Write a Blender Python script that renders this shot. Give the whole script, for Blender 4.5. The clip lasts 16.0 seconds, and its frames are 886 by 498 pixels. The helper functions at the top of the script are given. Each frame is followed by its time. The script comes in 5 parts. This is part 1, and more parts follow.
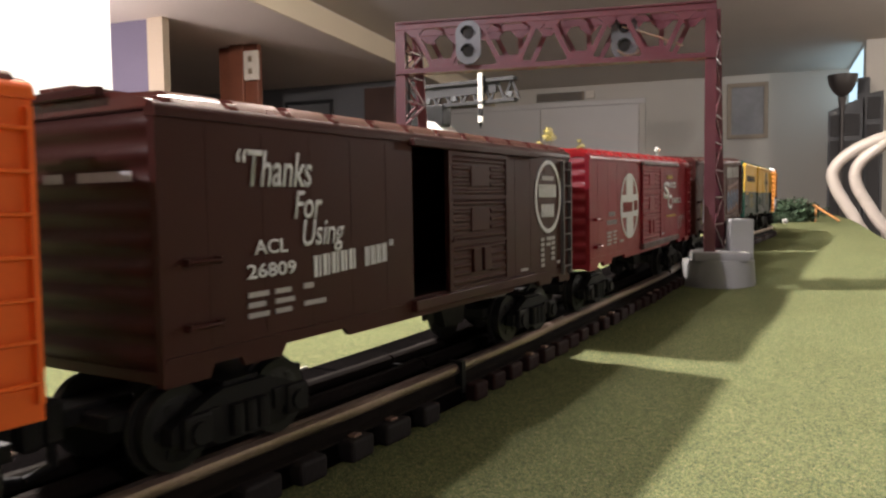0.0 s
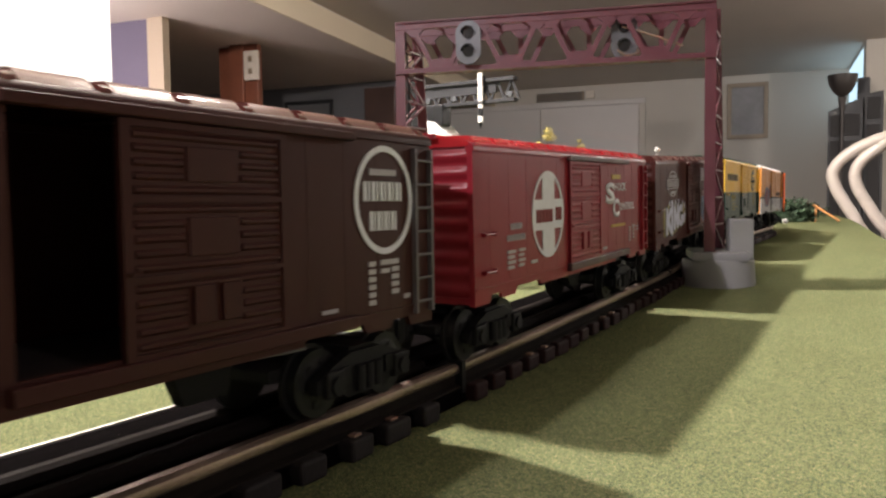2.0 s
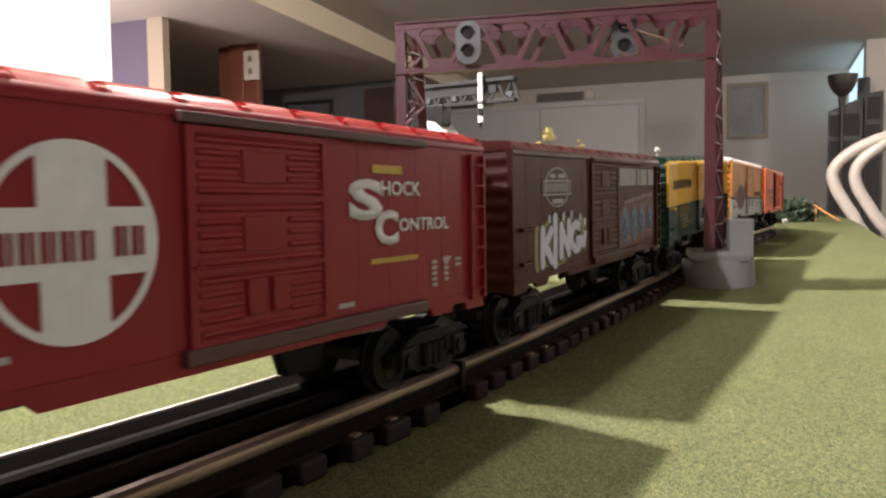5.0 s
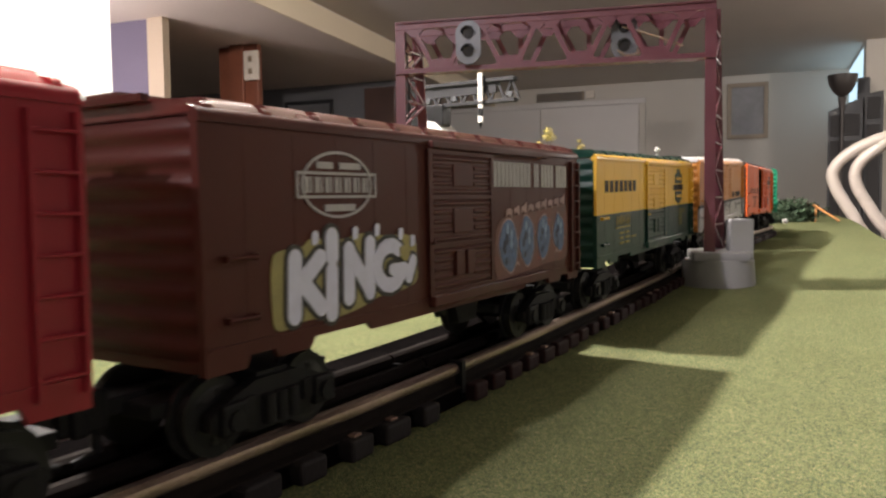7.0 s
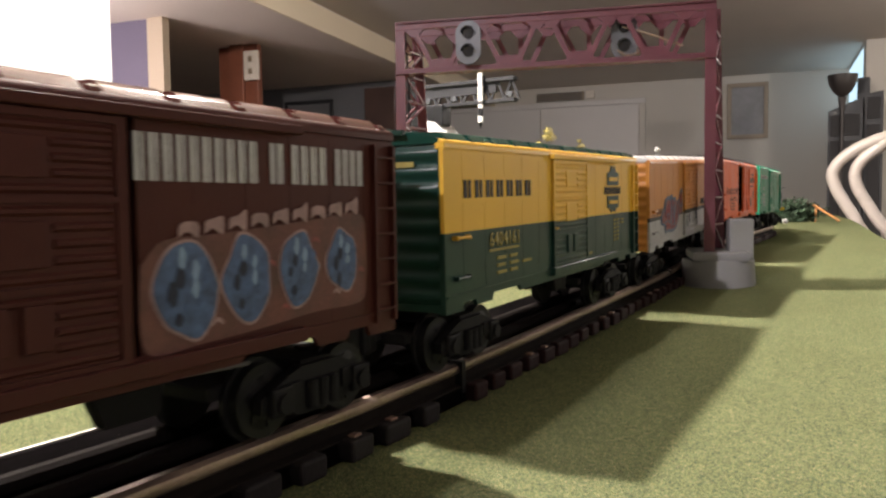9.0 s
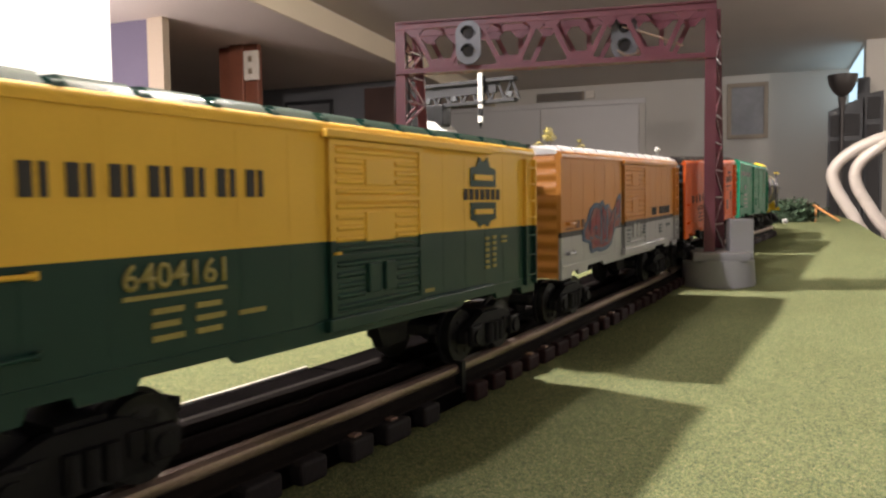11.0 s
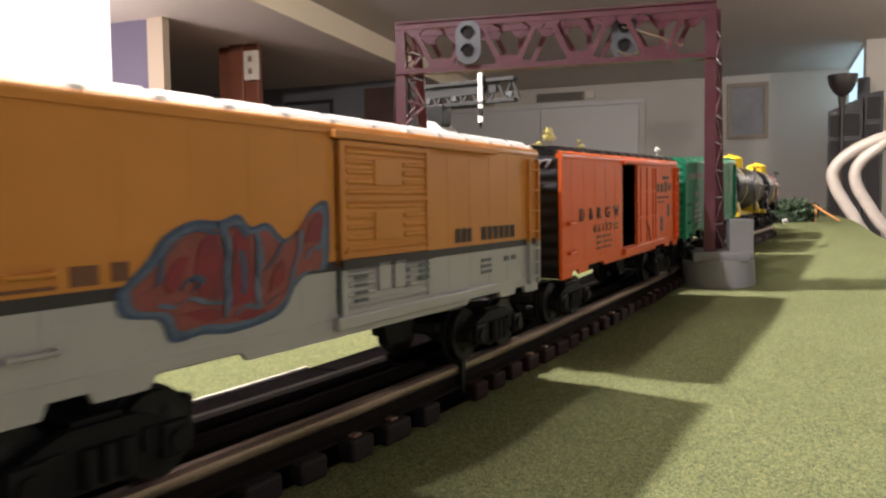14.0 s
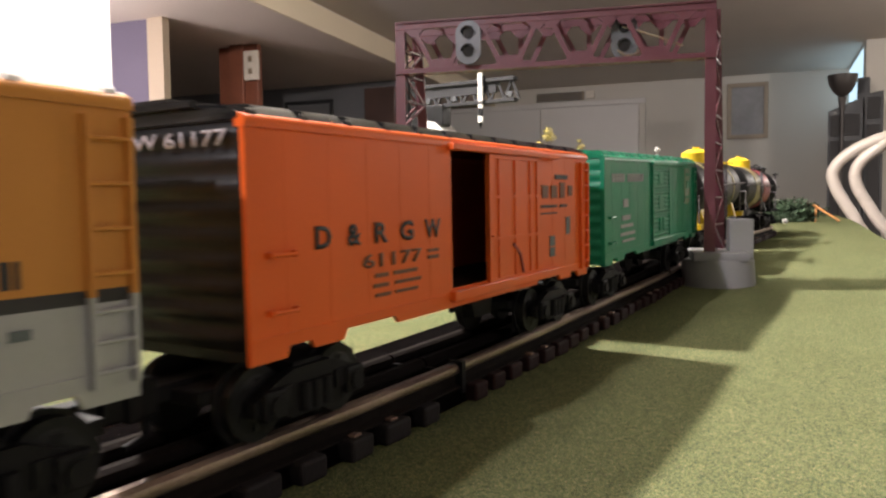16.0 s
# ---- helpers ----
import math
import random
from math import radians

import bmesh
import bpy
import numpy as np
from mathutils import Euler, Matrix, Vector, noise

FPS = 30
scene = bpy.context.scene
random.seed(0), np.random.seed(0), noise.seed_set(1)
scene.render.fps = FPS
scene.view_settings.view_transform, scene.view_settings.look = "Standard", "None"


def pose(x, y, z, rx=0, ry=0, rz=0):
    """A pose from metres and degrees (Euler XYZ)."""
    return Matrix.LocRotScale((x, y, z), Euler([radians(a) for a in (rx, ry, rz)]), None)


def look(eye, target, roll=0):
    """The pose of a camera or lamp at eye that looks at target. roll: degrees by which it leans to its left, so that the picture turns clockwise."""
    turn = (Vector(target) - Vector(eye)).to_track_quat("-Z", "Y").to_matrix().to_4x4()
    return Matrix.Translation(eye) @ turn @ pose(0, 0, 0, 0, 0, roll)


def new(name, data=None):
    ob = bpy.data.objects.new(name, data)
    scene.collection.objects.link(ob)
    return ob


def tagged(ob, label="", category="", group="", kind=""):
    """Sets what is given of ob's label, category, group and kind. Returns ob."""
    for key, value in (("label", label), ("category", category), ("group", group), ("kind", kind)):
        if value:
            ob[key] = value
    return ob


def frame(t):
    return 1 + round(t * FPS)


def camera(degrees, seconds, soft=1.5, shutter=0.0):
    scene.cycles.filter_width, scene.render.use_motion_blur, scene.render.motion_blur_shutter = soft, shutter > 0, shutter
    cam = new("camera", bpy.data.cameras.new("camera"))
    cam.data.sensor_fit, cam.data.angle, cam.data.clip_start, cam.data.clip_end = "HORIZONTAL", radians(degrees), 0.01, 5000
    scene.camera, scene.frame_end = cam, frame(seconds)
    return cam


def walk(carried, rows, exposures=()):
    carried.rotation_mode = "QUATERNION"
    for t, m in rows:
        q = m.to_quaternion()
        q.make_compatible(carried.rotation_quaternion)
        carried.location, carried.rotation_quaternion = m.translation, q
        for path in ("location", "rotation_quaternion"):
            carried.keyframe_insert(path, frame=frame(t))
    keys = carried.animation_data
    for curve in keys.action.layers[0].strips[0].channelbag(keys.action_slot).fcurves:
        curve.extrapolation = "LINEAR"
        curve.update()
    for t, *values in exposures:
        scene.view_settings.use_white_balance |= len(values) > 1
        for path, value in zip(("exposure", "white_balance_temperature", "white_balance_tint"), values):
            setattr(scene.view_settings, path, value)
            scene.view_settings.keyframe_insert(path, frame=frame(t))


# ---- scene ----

# ================= camera =================
EYE = Vector((0.0, 0.0, 0.0815))
YAW, PITCH, ROLL = radians(30.958), radians(-3.324), -0.726
AIM = EYE + Vector((-math.sin(YAW) * math.cos(PITCH), math.cos(YAW) * math.cos(PITCH), math.sin(PITCH)))
cam = camera(61.44, 16.0, soft=2.4, shutter=0.5)
walk(cam, [(0.0, look(EYE, AIM, ROLL)), (16.0, look(EYE, AIM, ROLL))], exposures=[(0.0, 0.0), (16.0, 0.0)])

# ================= light =================
world = bpy.data.worlds.new("world")
scene.world = world
world.use_nodes = True
sky = world.node_tree.nodes.new("ShaderNodeTexSky")
sky.sky_type, sky.sun_disc = "NISHITA", False
sky.sun_elevation, sky.sun_rotation = radians(12), radians(200)
world.node_tree.links.new(sky.outputs[0], world.node_tree.nodes["Background"].inputs[0])
world.node_tree.nodes["Background"].inputs[1].default_value = 0.1


def unseen_bulb_light(name, place, watts, colour, radius):
    data = bpy.data.lights.new(name, "POINT")
    data.energy, data.color, data.shadow_soft_size = watts, colour, radius
    ob = new(name, data)
    ob.location = place
    return ob


CEIL = 1.45
FLOOR = -0.80
LAMP_A = (-1.07, 0.46, 1.34)
LAMP_B = (-0.48, -1.55, 1.30)
FILL_C = (1.30, 5.2, 1.15)
GLINT_F = (-0.60, 1.15, 1.30)
FILL_E = (2.4, -0.3, 0.80)
LAMP_D = (-4.03, 1.865, 0.72)
WARM = (1.0, 0.91, 0.85)
unseen_bulb_light("unseen_bulb_light", LAMP_A, 366, WARM, 0.035)
unseen_bulb_light("unseen_bulb_light", LAMP_B, 136, (1.0, 0.91, 0.95), 0.03)
# added fills: C lifts the far wall, E the near car sides
unseen_bulb_light("unseen_bulb_light", FILL_C, 95, WARM, 0.08)
unseen_bulb_light("unseen_bulb_light", FILL_E, 21, (1.0, 0.91, 0.95), 0.09)
# added ahead of the train to put highlights along the roof edges
unseen_bulb_light("unseen_bulb_light", GLINT_F, 25, WARM, 0.06)
unseen_bulb_light("unseen_bulb_light", LAMP_D, 62, (1.0, 0.90, 0.93), 0.08)


# ================= materials =================
def surface(name, col, rough=0.5, var=0.15, scale=60.0, fine=600.0, bump=0.0, metal=0.0, rvar=0.1, spec=0.5, bdist=0.0004, second=None):
    """A procedural paint: two scales of tone, grain in gloss and relief."""
    m = bpy.data.materials.new(name)
    m.use_nodes = True
    nt = m.node_tree
    b = nt.nodes["Principled BSDF"]
    co = nt.nodes.new("ShaderNodeTexCoord")
    n1, n2 = nt.nodes.new("ShaderNodeTexNoise"), nt.nodes.new("ShaderNodeTexNoise")
    n1.inputs["Scale"].default_value, n1.inputs["Detail"].default_value = scale, 5
    n2.inputs["Scale"].default_value, n2.inputs["Detail"].default_value = fine, 3
    for n in (n1, n2):
        nt.links.new(co.outputs["Object"], n.inputs["Vector"])
    ramp = nt.nodes.new("ShaderNodeMixRGB")
    dark = [max(0.0, c * (1 - var * 1.6)) for c in col]
    light = [min(1.0, c * (1 + var)) for c in col] if second is None else second
    ramp.inputs[1].default_value, ramp.inputs[2].default_value = (*dark, 1), (*light, 1)
    add = nt.nodes.new("ShaderNodeMath")
    add.operation = "MULTIPLY_ADD"
    add.inputs[1].default_value = 0.45
    nt.links.new(n2.outputs[0], add.inputs[0])
    nt.links.new(n1.outputs[0], add.inputs[2])
    sub = nt.nodes.new("ShaderNodeMath")
    sub.operation = "SUBTRACT"
    sub.use_clamp = True
    sub.inputs[1].default_value = 0.22
    nt.links.new(add.outputs[0], sub.inputs[0])
    nt.links.new(sub.outputs[0], ramp.inputs[0])
    nt.links.new(ramp.outputs[0], b.inputs["Base Color"])
    rm = nt.nodes.new("ShaderNodeMapRange")
    rm.inputs[1].default_value, rm.inputs[2].default_value = 0.3, 0.7
    rm.inputs[3].default_value, rm.inputs[4].default_value = max(0.03, rough - rvar), min(1.0, rough + rvar)
    nt.links.new(n1.outputs[0], rm.inputs[0])
    nt.links.new(rm.outputs[0], b.inputs["Roughness"])
    b.inputs["Metallic"].default_value = metal
    b.inputs["Specular IOR Level"].default_value = spec
    if bump > 0:
        bp = nt.nodes.new("ShaderNodeBump")
        bp.inputs["Strength"].default_value, bp.inputs["Distance"].default_value = bump, bdist
        nt.links.new(n2.outputs[0], bp.inputs["Height"])
        nt.links.new(bp.outputs[0], b.inputs["Normal"])
    return m


def glow(name, col, strength):
    m = bpy.data.materials.new(name)
    m.use_nodes = True
    b = m.node_tree.nodes["Principled BSDF"]
    b.inputs["Base Color"].default_value = (0.8, 0.8, 0.8, 1)
    b.inputs["Emission Color"].default_value = (*col, 1)
    b.inputs["Emission Strength"].default_value = strength
    return m


def mat_grass():
    """Flocked fibres: coarse and fine tufts of mixed greens and straw, with worn patches."""
    m = surface("green_flocked_mat", (0.138, 0.152, 0.083), 0.95, 0.30, 14, 1500, 0.9, spec=0.0, bdist=0.0020)
    nt = m.node_tree
    b = nt.nodes["Principled BSDF"]
    base = b.inputs["Base Color"].links[0].from_socket
    co = nt.nodes.new("ShaderNodeTexCoord")
    for cells, share in ((1050, 0.40), (2300, 0.48)):
        v = nt.nodes.new("ShaderNodeTexVoronoi")
        v.inputs["Scale"].default_value = cells
        nt.links.new(co.outputs["Object"], v.inputs["Vector"])
        hue = nt.nodes.new("ShaderNodeValToRGB")
        e = hue.color_ramp.elements
        e[0].position, e[0].color = 0.0, (0.024, 0.044, 0.028, 1)
        e[1].position, e[1].color = 1.0, (0.42, 0.345, 0.20, 1)
        for p, c in ((0.25, (0.056, 0.092, 0.052, 1)), (0.5, (0.130, 0.165, 0.078, 1)), (0.78, (0.25, 0.25, 0.105, 1)), (0.92, (0.335, 0.305, 0.135, 1))):
            k = e.new(p)
            k.color = c
        sep = nt.nodes.new("ShaderNodeSeparateColor")
        nt.links.new(v.outputs["Color"], sep.inputs[0])
        nt.links.new(sep.outputs[0], hue.inputs[0])
        mix = nt.nodes.new("ShaderNodeMixRGB")
        mix.inputs[0].default_value = share
        nt.links.new(base, mix.inputs[1])
        nt.links.new(hue.outputs[0], mix.inputs[2])
        base = mix.outputs[0]
    nt.links.new(base, b.inputs["Base Color"])
    return m


M = dict(
    mat=mat_grass(),
    brown=surface("brown_plastic", (0.043, 0.0115, 0.0095), 0.5, 0.12, 30, 900, 0.08, spec=0.2),
    king=surface("oxide_brown_plastic", (0.064, 0.0165, 0.013), 0.5, 0.14, 30, 900, 0.08, spec=0.2),
    red=surface("red_plastic", (0.235, 0.015, 0.026), 0.38, 0.10, 30, 900, 0.06, spec=0.3),
    dgreen=surface("dark_green_plastic", (0.012, 0.044, 0.034), 0.38, 0.12, 30, 900, 0.06, spec=0.3),
    yellow=surface("yellow_paint", (0.82, 0.49, 0.065), 0.42, 0.07, 30, 900, 0.06, spec=0.3),
    rio=surface("amber_plastic", (0.60, 0.25, 0.055), 0.40, 0.08, 30, 900, 0.06, spec=0.3),
    silver=surface("silver_paint", (0.42, 0.42, 0.445), 0.38, 0.10, 30, 900, 0.06, metal=0.25),
    orange=surface("orange_paint", (0.80, 0.135, 0.022), 0.42, 0.08, 30, 900, 0.06, spec=0.3),
    green=surface("bright_green_plastic", (0.018, 0.25, 0.135), 0.40, 0.10, 30, 900, 0.06, spec=0.3),
    black=surface("black_plastic", (0.012, 0.012, 0.013), 0.45, 0.3, 40, 900, 0.1, spec=0.25),
    dark=surface("sooty_black_metal", (0.010, 0.0095, 0.0105), 0.65, 0.4, 80, 900, 0.2, spec=0.2),
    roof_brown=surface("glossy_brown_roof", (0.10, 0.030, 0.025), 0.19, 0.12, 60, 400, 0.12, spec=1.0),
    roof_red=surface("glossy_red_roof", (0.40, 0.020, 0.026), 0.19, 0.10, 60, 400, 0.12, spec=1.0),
    roof_green=surface("glossy_dark_green_roof", (0.010, 0.055, 0.040), 0.19, 0.12, 60, 400, 0.12, spec=1.0),
    roof_black=surface("glossy_black_roof", (0.014, 0.014, 0.015), 0.19, 0.12, 60, 400, 0.12, spec=1.0),
    roof_silver=surface("silver_roof_paint", (0.80, 0.79, 0.77), 0.35, 0.06, 60, 400, 0.12, spec=0.8),
    roof_lime=surface("glossy_green_roof", (0.018, 0.25, 0.135), 0.19, 0.10, 60, 400, 0.12, spec=1.0),
    # dimness inside the cars put into the plastic's colour
    inside=surface("shade_dark_inner_plastic", (0.03, 0.02, 0.018), 0.8, 0.1),
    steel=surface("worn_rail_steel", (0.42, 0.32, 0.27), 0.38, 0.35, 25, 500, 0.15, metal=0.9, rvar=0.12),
    wheel=surface("black_wheel_metal", (0.014, 0.014, 0.0145), 0.45, 0.3, 60, 900, 0.1, metal=0.2, spec=0.3),
    # shaded copy of the rail steel: the dark under the cars as colour
    shaderail=surface("shade_dark_rail", (0.013, 0.010, 0.009), 0.8, 0.35, 25, 500, 0.15, spec=0.05),
    tie=surface("black_tie_plastic", (0.019, 0.016, 0.017), 0.7, 0.4, 60, 700, 0.3, spec=0.2),
    tie2=surface("wine_brown_tie", (0.024, 0.009, 0.009), 0.7, 0.35, 60, 700, 0.3, spec=0.2),
    white=surface("white_lettering", (0.70, 0.71, 0.77), 0.6, 0.10, 200, 2000),
    lilac=surface("lilac_white_paint", (0.60, 0.61, 0.80), 0.6, 0.12, 200, 2000),
    ink=surface("black_lettering", (0.03, 0.028, 0.03), 0.6, 0.2, 200, 2000),
    greyink=surface("grey_lettering", (0.40, 0.38, 0.41), 0.6, 0.2, 200, 2000),
    gold=surface("gold_lettering", (0.50, 0.34, 0.05), 0.55, 0.2, 200, 2000),
    redbrown=surface("red_brown_paint", (0.22, 0.02, 0.02), 0.55, 0.2, 200, 2000),
    grey=surface("grey_plastic", (0.235, 0.235, 0.24), 0.5, 0.10, 40, 800, 0.08),
    maroon=surface("maroon_metal_paint", (0.115, 0.028, 0.042), 0.42, 0.18, 50, 900, 0.08),
    headgrey=surface("grey_signal_metal", (0.115, 0.12, 0.13), 0.35, 0.2, 60, 900, 0.05, metal=0.5),
    lens=surface("black_signal_lens", (0.01, 0.01, 0.012), 0.12, 0.2),
    ladder=surface("grey_ladder_paint", (0.11, 0.10, 0.11), 0.45, 0.2, 80, 900),
)


# ================= mesh helpers =================
def part(name, bm, material, parent, label=""):
    me = bpy.data.meshes.new(name)
    bmesh.ops.recalc_face_normals(bm, faces=bm.faces)
    bm.to_mesh(me)
    bm.free()
    me.materials.append(material)
    ob = new(name, me)
    ob.parent = parent
    if label:
        tagged(ob, label)
    return ob


def thing(name, label, category, group="", kind="", m=None):
    ob = new(name)
    ob.empty_display_size = 0.02
    if m is not None:
        ob.matrix_world = m
    return tagged(ob, label, category, group, kind)


def solid(name, bm, material, label, category, group="", kind=""):
    return tagged(part(name, bm, material, None), label, category, group, kind)


def smooth(ob, angle=40):
    ob.data.polygons.foreach_set("use_smooth", [True] * len(ob.data.polygons))
    ob.data.set_sharp_from_angle(angle=radians(angle))
    return ob


def box(bm, x0, x1, y0, y1, z0, z1, bevel=0.0):
    r = bmesh.ops.create_cube(bm, size=1.0)
    for v in r["verts"]:
        v.co = Vector(((x0 + x1) / 2 + v.co.x * (x1 - x0), (y0 + y1) / 2 + v.co.y * (y1 - y0), (z0 + z1) / 2 + v.co.z * (z1 - z0)))
    if bevel > 0:
        edges = list({e for v in r["verts"] for e in v.link_edges})
        bmesh.ops.bevel(bm, geom=edges, offset=bevel, segments=2, affect="EDGES", profile=0.5)
    return bm


def nb():
    return bmesh.new()


def rod(bm, a, b, r, seg=10, r2=None):
    a, b = Vector(a), Vector(b)
    d = b - a
    m = Matrix.Translation((a + b) / 2) @ d.to_track_quat("Z", "Y").to_matrix().to_4x4()
    bmesh.ops.create_cone(bm, cap_ends=True, segments=seg, radius1=r, radius2=r if r2 is None else r2, depth=d.length, matrix=m)
    return bm


def beam(bm, a, b, w, d, up=(1, 0, 0)):
    """A square bar from a to b, w wide across 'up', d deep along 'up'."""
    a, b, up = Vector(a), Vector(b), Vector(up)
    t = (b - a).normalized()
    s = t.cross(up).normalized() * (w / 2)
    u = s.cross(t).normalized() * (d / 2)
    vs = [bm.verts.new(p + i * s + j * u) for p in (a, b) for i, j in ((-1, -1), (1, -1), (1, 1), (-1, 1))]
    for f in ((0, 1, 2, 3), (7, 6, 5, 4), (0, 4, 5, 1), (1, 5, 6, 2), (2, 6, 7, 3), (3, 7, 4, 0)):
        bm.faces.new([vs[i] for i in f])
    return bm


def prism(bm, pts, x0, x1, axis="x"):
    """A polygon of (y, z) pairs, carried from x0 to x1."""
    put = {"x": lambda x, p: (x, p[0], p[1]), "y": lambda x, p: (p[0], x, p[1]), "z": lambda x, p: (p[0], p[1], x)}[axis]
    a = [bm.verts.new(put(x0, p)) for p in pts]
    b = [bm.verts.new(put(x1, p)) for p in pts]
    bm.faces.new(a[::-1])
    bm.faces.new(b)
    n = len(pts)
    for i in range(n):
        bm.faces.new((a[i], a[(i + 1) % n], b[(i + 1) % n], b[i]))
    return bm


def tube(bm, pts, r, seg=12):
    """A round tube along a smooth line of points."""
    pts = [Vector(p) for p in pts]
    rings = []
    u = None
    for i, p in enumerate(pts):
        t = (pts[min(i + 1, len(pts) - 1)] - pts[max(i - 1, 0)]).normalized()
        u = t.orthogonal().normalized() if u is None else (u - t * u.dot(t)).normalized()
        w = u.cross(t)
        rings.append([bm.verts.new(p + r * (math.cos(k * math.tau / seg) * u + math.sin(k * math.tau / seg) * w)) for k in range(seg)])
    for a, b in zip(rings, rings[1:]):
        for k in range(seg):
            bm.faces.new((a[k], a[(k + 1) % seg], b[(k + 1) % seg], b[k]))
    bm.faces.new(rings[0][::-1])
    bm.faces.new(rings[-1])
    return bm


def curve_points(ctrl, n=10):
    """Catmull-Rom points through ctrl."""
    c = [Vector(p) for p in ctrl]
    c = [c[0] * 2 - c[1]] + c + [c[-1] * 2 - c[-2]]
    out = []
    for i in range(1, len(c) - 2):
        for k in range(n):
            t = k / n
            out.append(0.5 * (2 * c[i] + (c[i + 1] - c[i - 1]) * t + (2 * c[i - 1] - 5 * c[i] + 4 * c[i + 1] - c[i + 2]) * t * t
                              + (3 * c[i] - c[i - 1] - 3 * c[i + 1] + c[i + 2]) * t ** 3))
    return out + [c[-2]]


# ================= track line =================
GAUGE_X = -0.167
RAIL = 0.0175
MAT = 0.001
END_Y, RADIUS = 1.30, 0.45


def bend(y):
    w, u = 0.0822, y - 0.2603
    return 0.0 if u < -w else (u if u > w else (u + w) ** 2 / (4 * w))


def rise(y):
    return 0.0244 * bend(min(y, 0.80)) + 0.030 * min(max(y - 0.60, 0.0), 0.28) + 0.005 * max(0.0, y - 0.88)


def track(q):
    """Place and heading of the track q metres along: straight, then a half turn to the left."""
    if q <= END_Y:
        return Vector((GAUGE_X - 0.0155 * bend(q), q, RAIL + rise(q))), 0.0
    x0 = GAUGE_X - 0.0155 * bend(END_Y)
    a = (q - END_Y) / RADIUS
    if a <= math.pi:
        return Vector((x0 - RADIUS * (1 - math.cos(a)), END_Y + RADIUS * math.sin(a), RAIL + rise(END_Y))), a
    return Vector((x0 - 2 * RADIUS, END_Y - (a - math.pi) * RADIUS, RAIL + rise(END_Y))), math.pi


def cheb(t):
    """Metres that the train has gone at t seconds."""
    return float(np.polynomial.chebyshev.chebval(t / 8 - 1, CHEB) - np.polynomial.chebyshev.chebval(-1.0, CHEB))


CHEB = [0.0, 0.682750, 0.029639, 0.003408, 0.007359, -0.001297, -0.001368, -0.001222]
TRUCK = 0.093


def car_pose(q, t):
    a, b = track(q - cheb(t) - TRUCK)[0], track(q - cheb(t) + TRUCK)[0]
    y = (b - a).normalized()
    x = y.cross(Vector((0, 0, 1))).normalized()
    z = x.cross(y)
    m = Matrix((x, y, z)).transposed().to_4x4()
    return Matrix.Translation((a + b) / 2) @ m


# ================= the room =================
ROOM = pose(0, 0, 0, 0, 0, 11)
M.update(
    wall=surface("warm_grey_wall_paint", (0.50, 0.47, 0.42), 0.8, 0.06, 1.5, 60, 0.1, spec=0.2),
    whitewall=surface("white_wall_paint", (0.86, 0.86, 0.85), 0.8, 0.03, 1.5, 60, 0.1, spec=0.2),
    lilacwall=surface("lilac_wall_paint", (0.165, 0.145, 0.20), 0.8, 0.06, 1.5, 60, 0.1, spec=0.2),
    # gloom of the unlit alcove put into the paint
    darkwall=surface("shade_dark_alcove_paint", (0.13, 0.128, 0.135), 0.7, 0.2, 2.0, 60, 0.1),
    ceiling=surface("off_white_ceiling_paint", (0.62, 0.57, 0.51), 0.9, 0.06, 2.0, 80, 0.15, spec=0.2),
    jamb=surface("tan_jamb_paint", (0.50, 0.41, 0.30), 0.6, 0.05, 2.0, 60),
    soffit=surface("warm_white_soffit_paint", (0.80, 0.70, 0.61), 0.9, 0.06, 2.0, 80, 0.15, spec=0.2),
    cream=surface("cream_trim_paint", (0.84, 0.72, 0.54), 0.6, 0.05, 2.0, 60),
    doorpaint=surface("pale_grey_door_paint", (0.56, 0.54, 0.52), 0.6, 0.05, 2.0, 60),
    floorm=surface("brown_carpet", (0.12, 0.09, 0.07), 0.95, 0.25, 5, 300, 0.4, spec=0.1, bdist=0.003),
    wood=surface("reddish_brown_wood", (0.20, 0.065, 0.035), 0.5, 0.3, 6, 90, 0.1),
    darkwood=surface("dark_brown_wood", (0.06, 0.03, 0.022), 0.5, 0.3, 6, 90, 0.1),
    plate=surface("ivory_plate_plastic", (0.62, 0.56, 0.48), 0.5, 0.1, 30, 300),
    speaker=surface("black_cabinet_vinyl", (0.02, 0.02, 0.022), 0.5, 0.3, 12, 200, 0.1),
    cloth=surface("dark_grille_cloth", (0.035, 0.033, 0.033), 0.9, 0.3, 12, 400, 0.2),
    picture=surface("dim_grey_print", (0.20, 0.195, 0.20), 0.4, 0.4, 5, 30),
    frame=surface("tan_picture_frame", (0.26, 0.20, 0.14), 0.5, 0.2, 8, 90),
    chairwhite=surface("white_enamel_tube", (0.50, 0.44, 0.39), 0.35, 0.04, 10, 200),
    bowl=surface("dark_bronze_lamp_metal", (0.09, 0.08, 0.075), 0.35, 0.2, 10, 200, metal=0.6),
    daylight=glow("window_daylight", (0.55, 0.82, 1.0), 1.1),
    fixture=glow("lit_lamp_diffuser", (1.0, 0.85, 0.65), 6.0),
)


def setting(name, boxes, material, label, category):
    bm = nb()
    for b in boxes:
        box(bm, *b)
    ob = solid(name, bm, material, label, category, kind="structure")
    ob.matrix_world = ROOM
    return ob


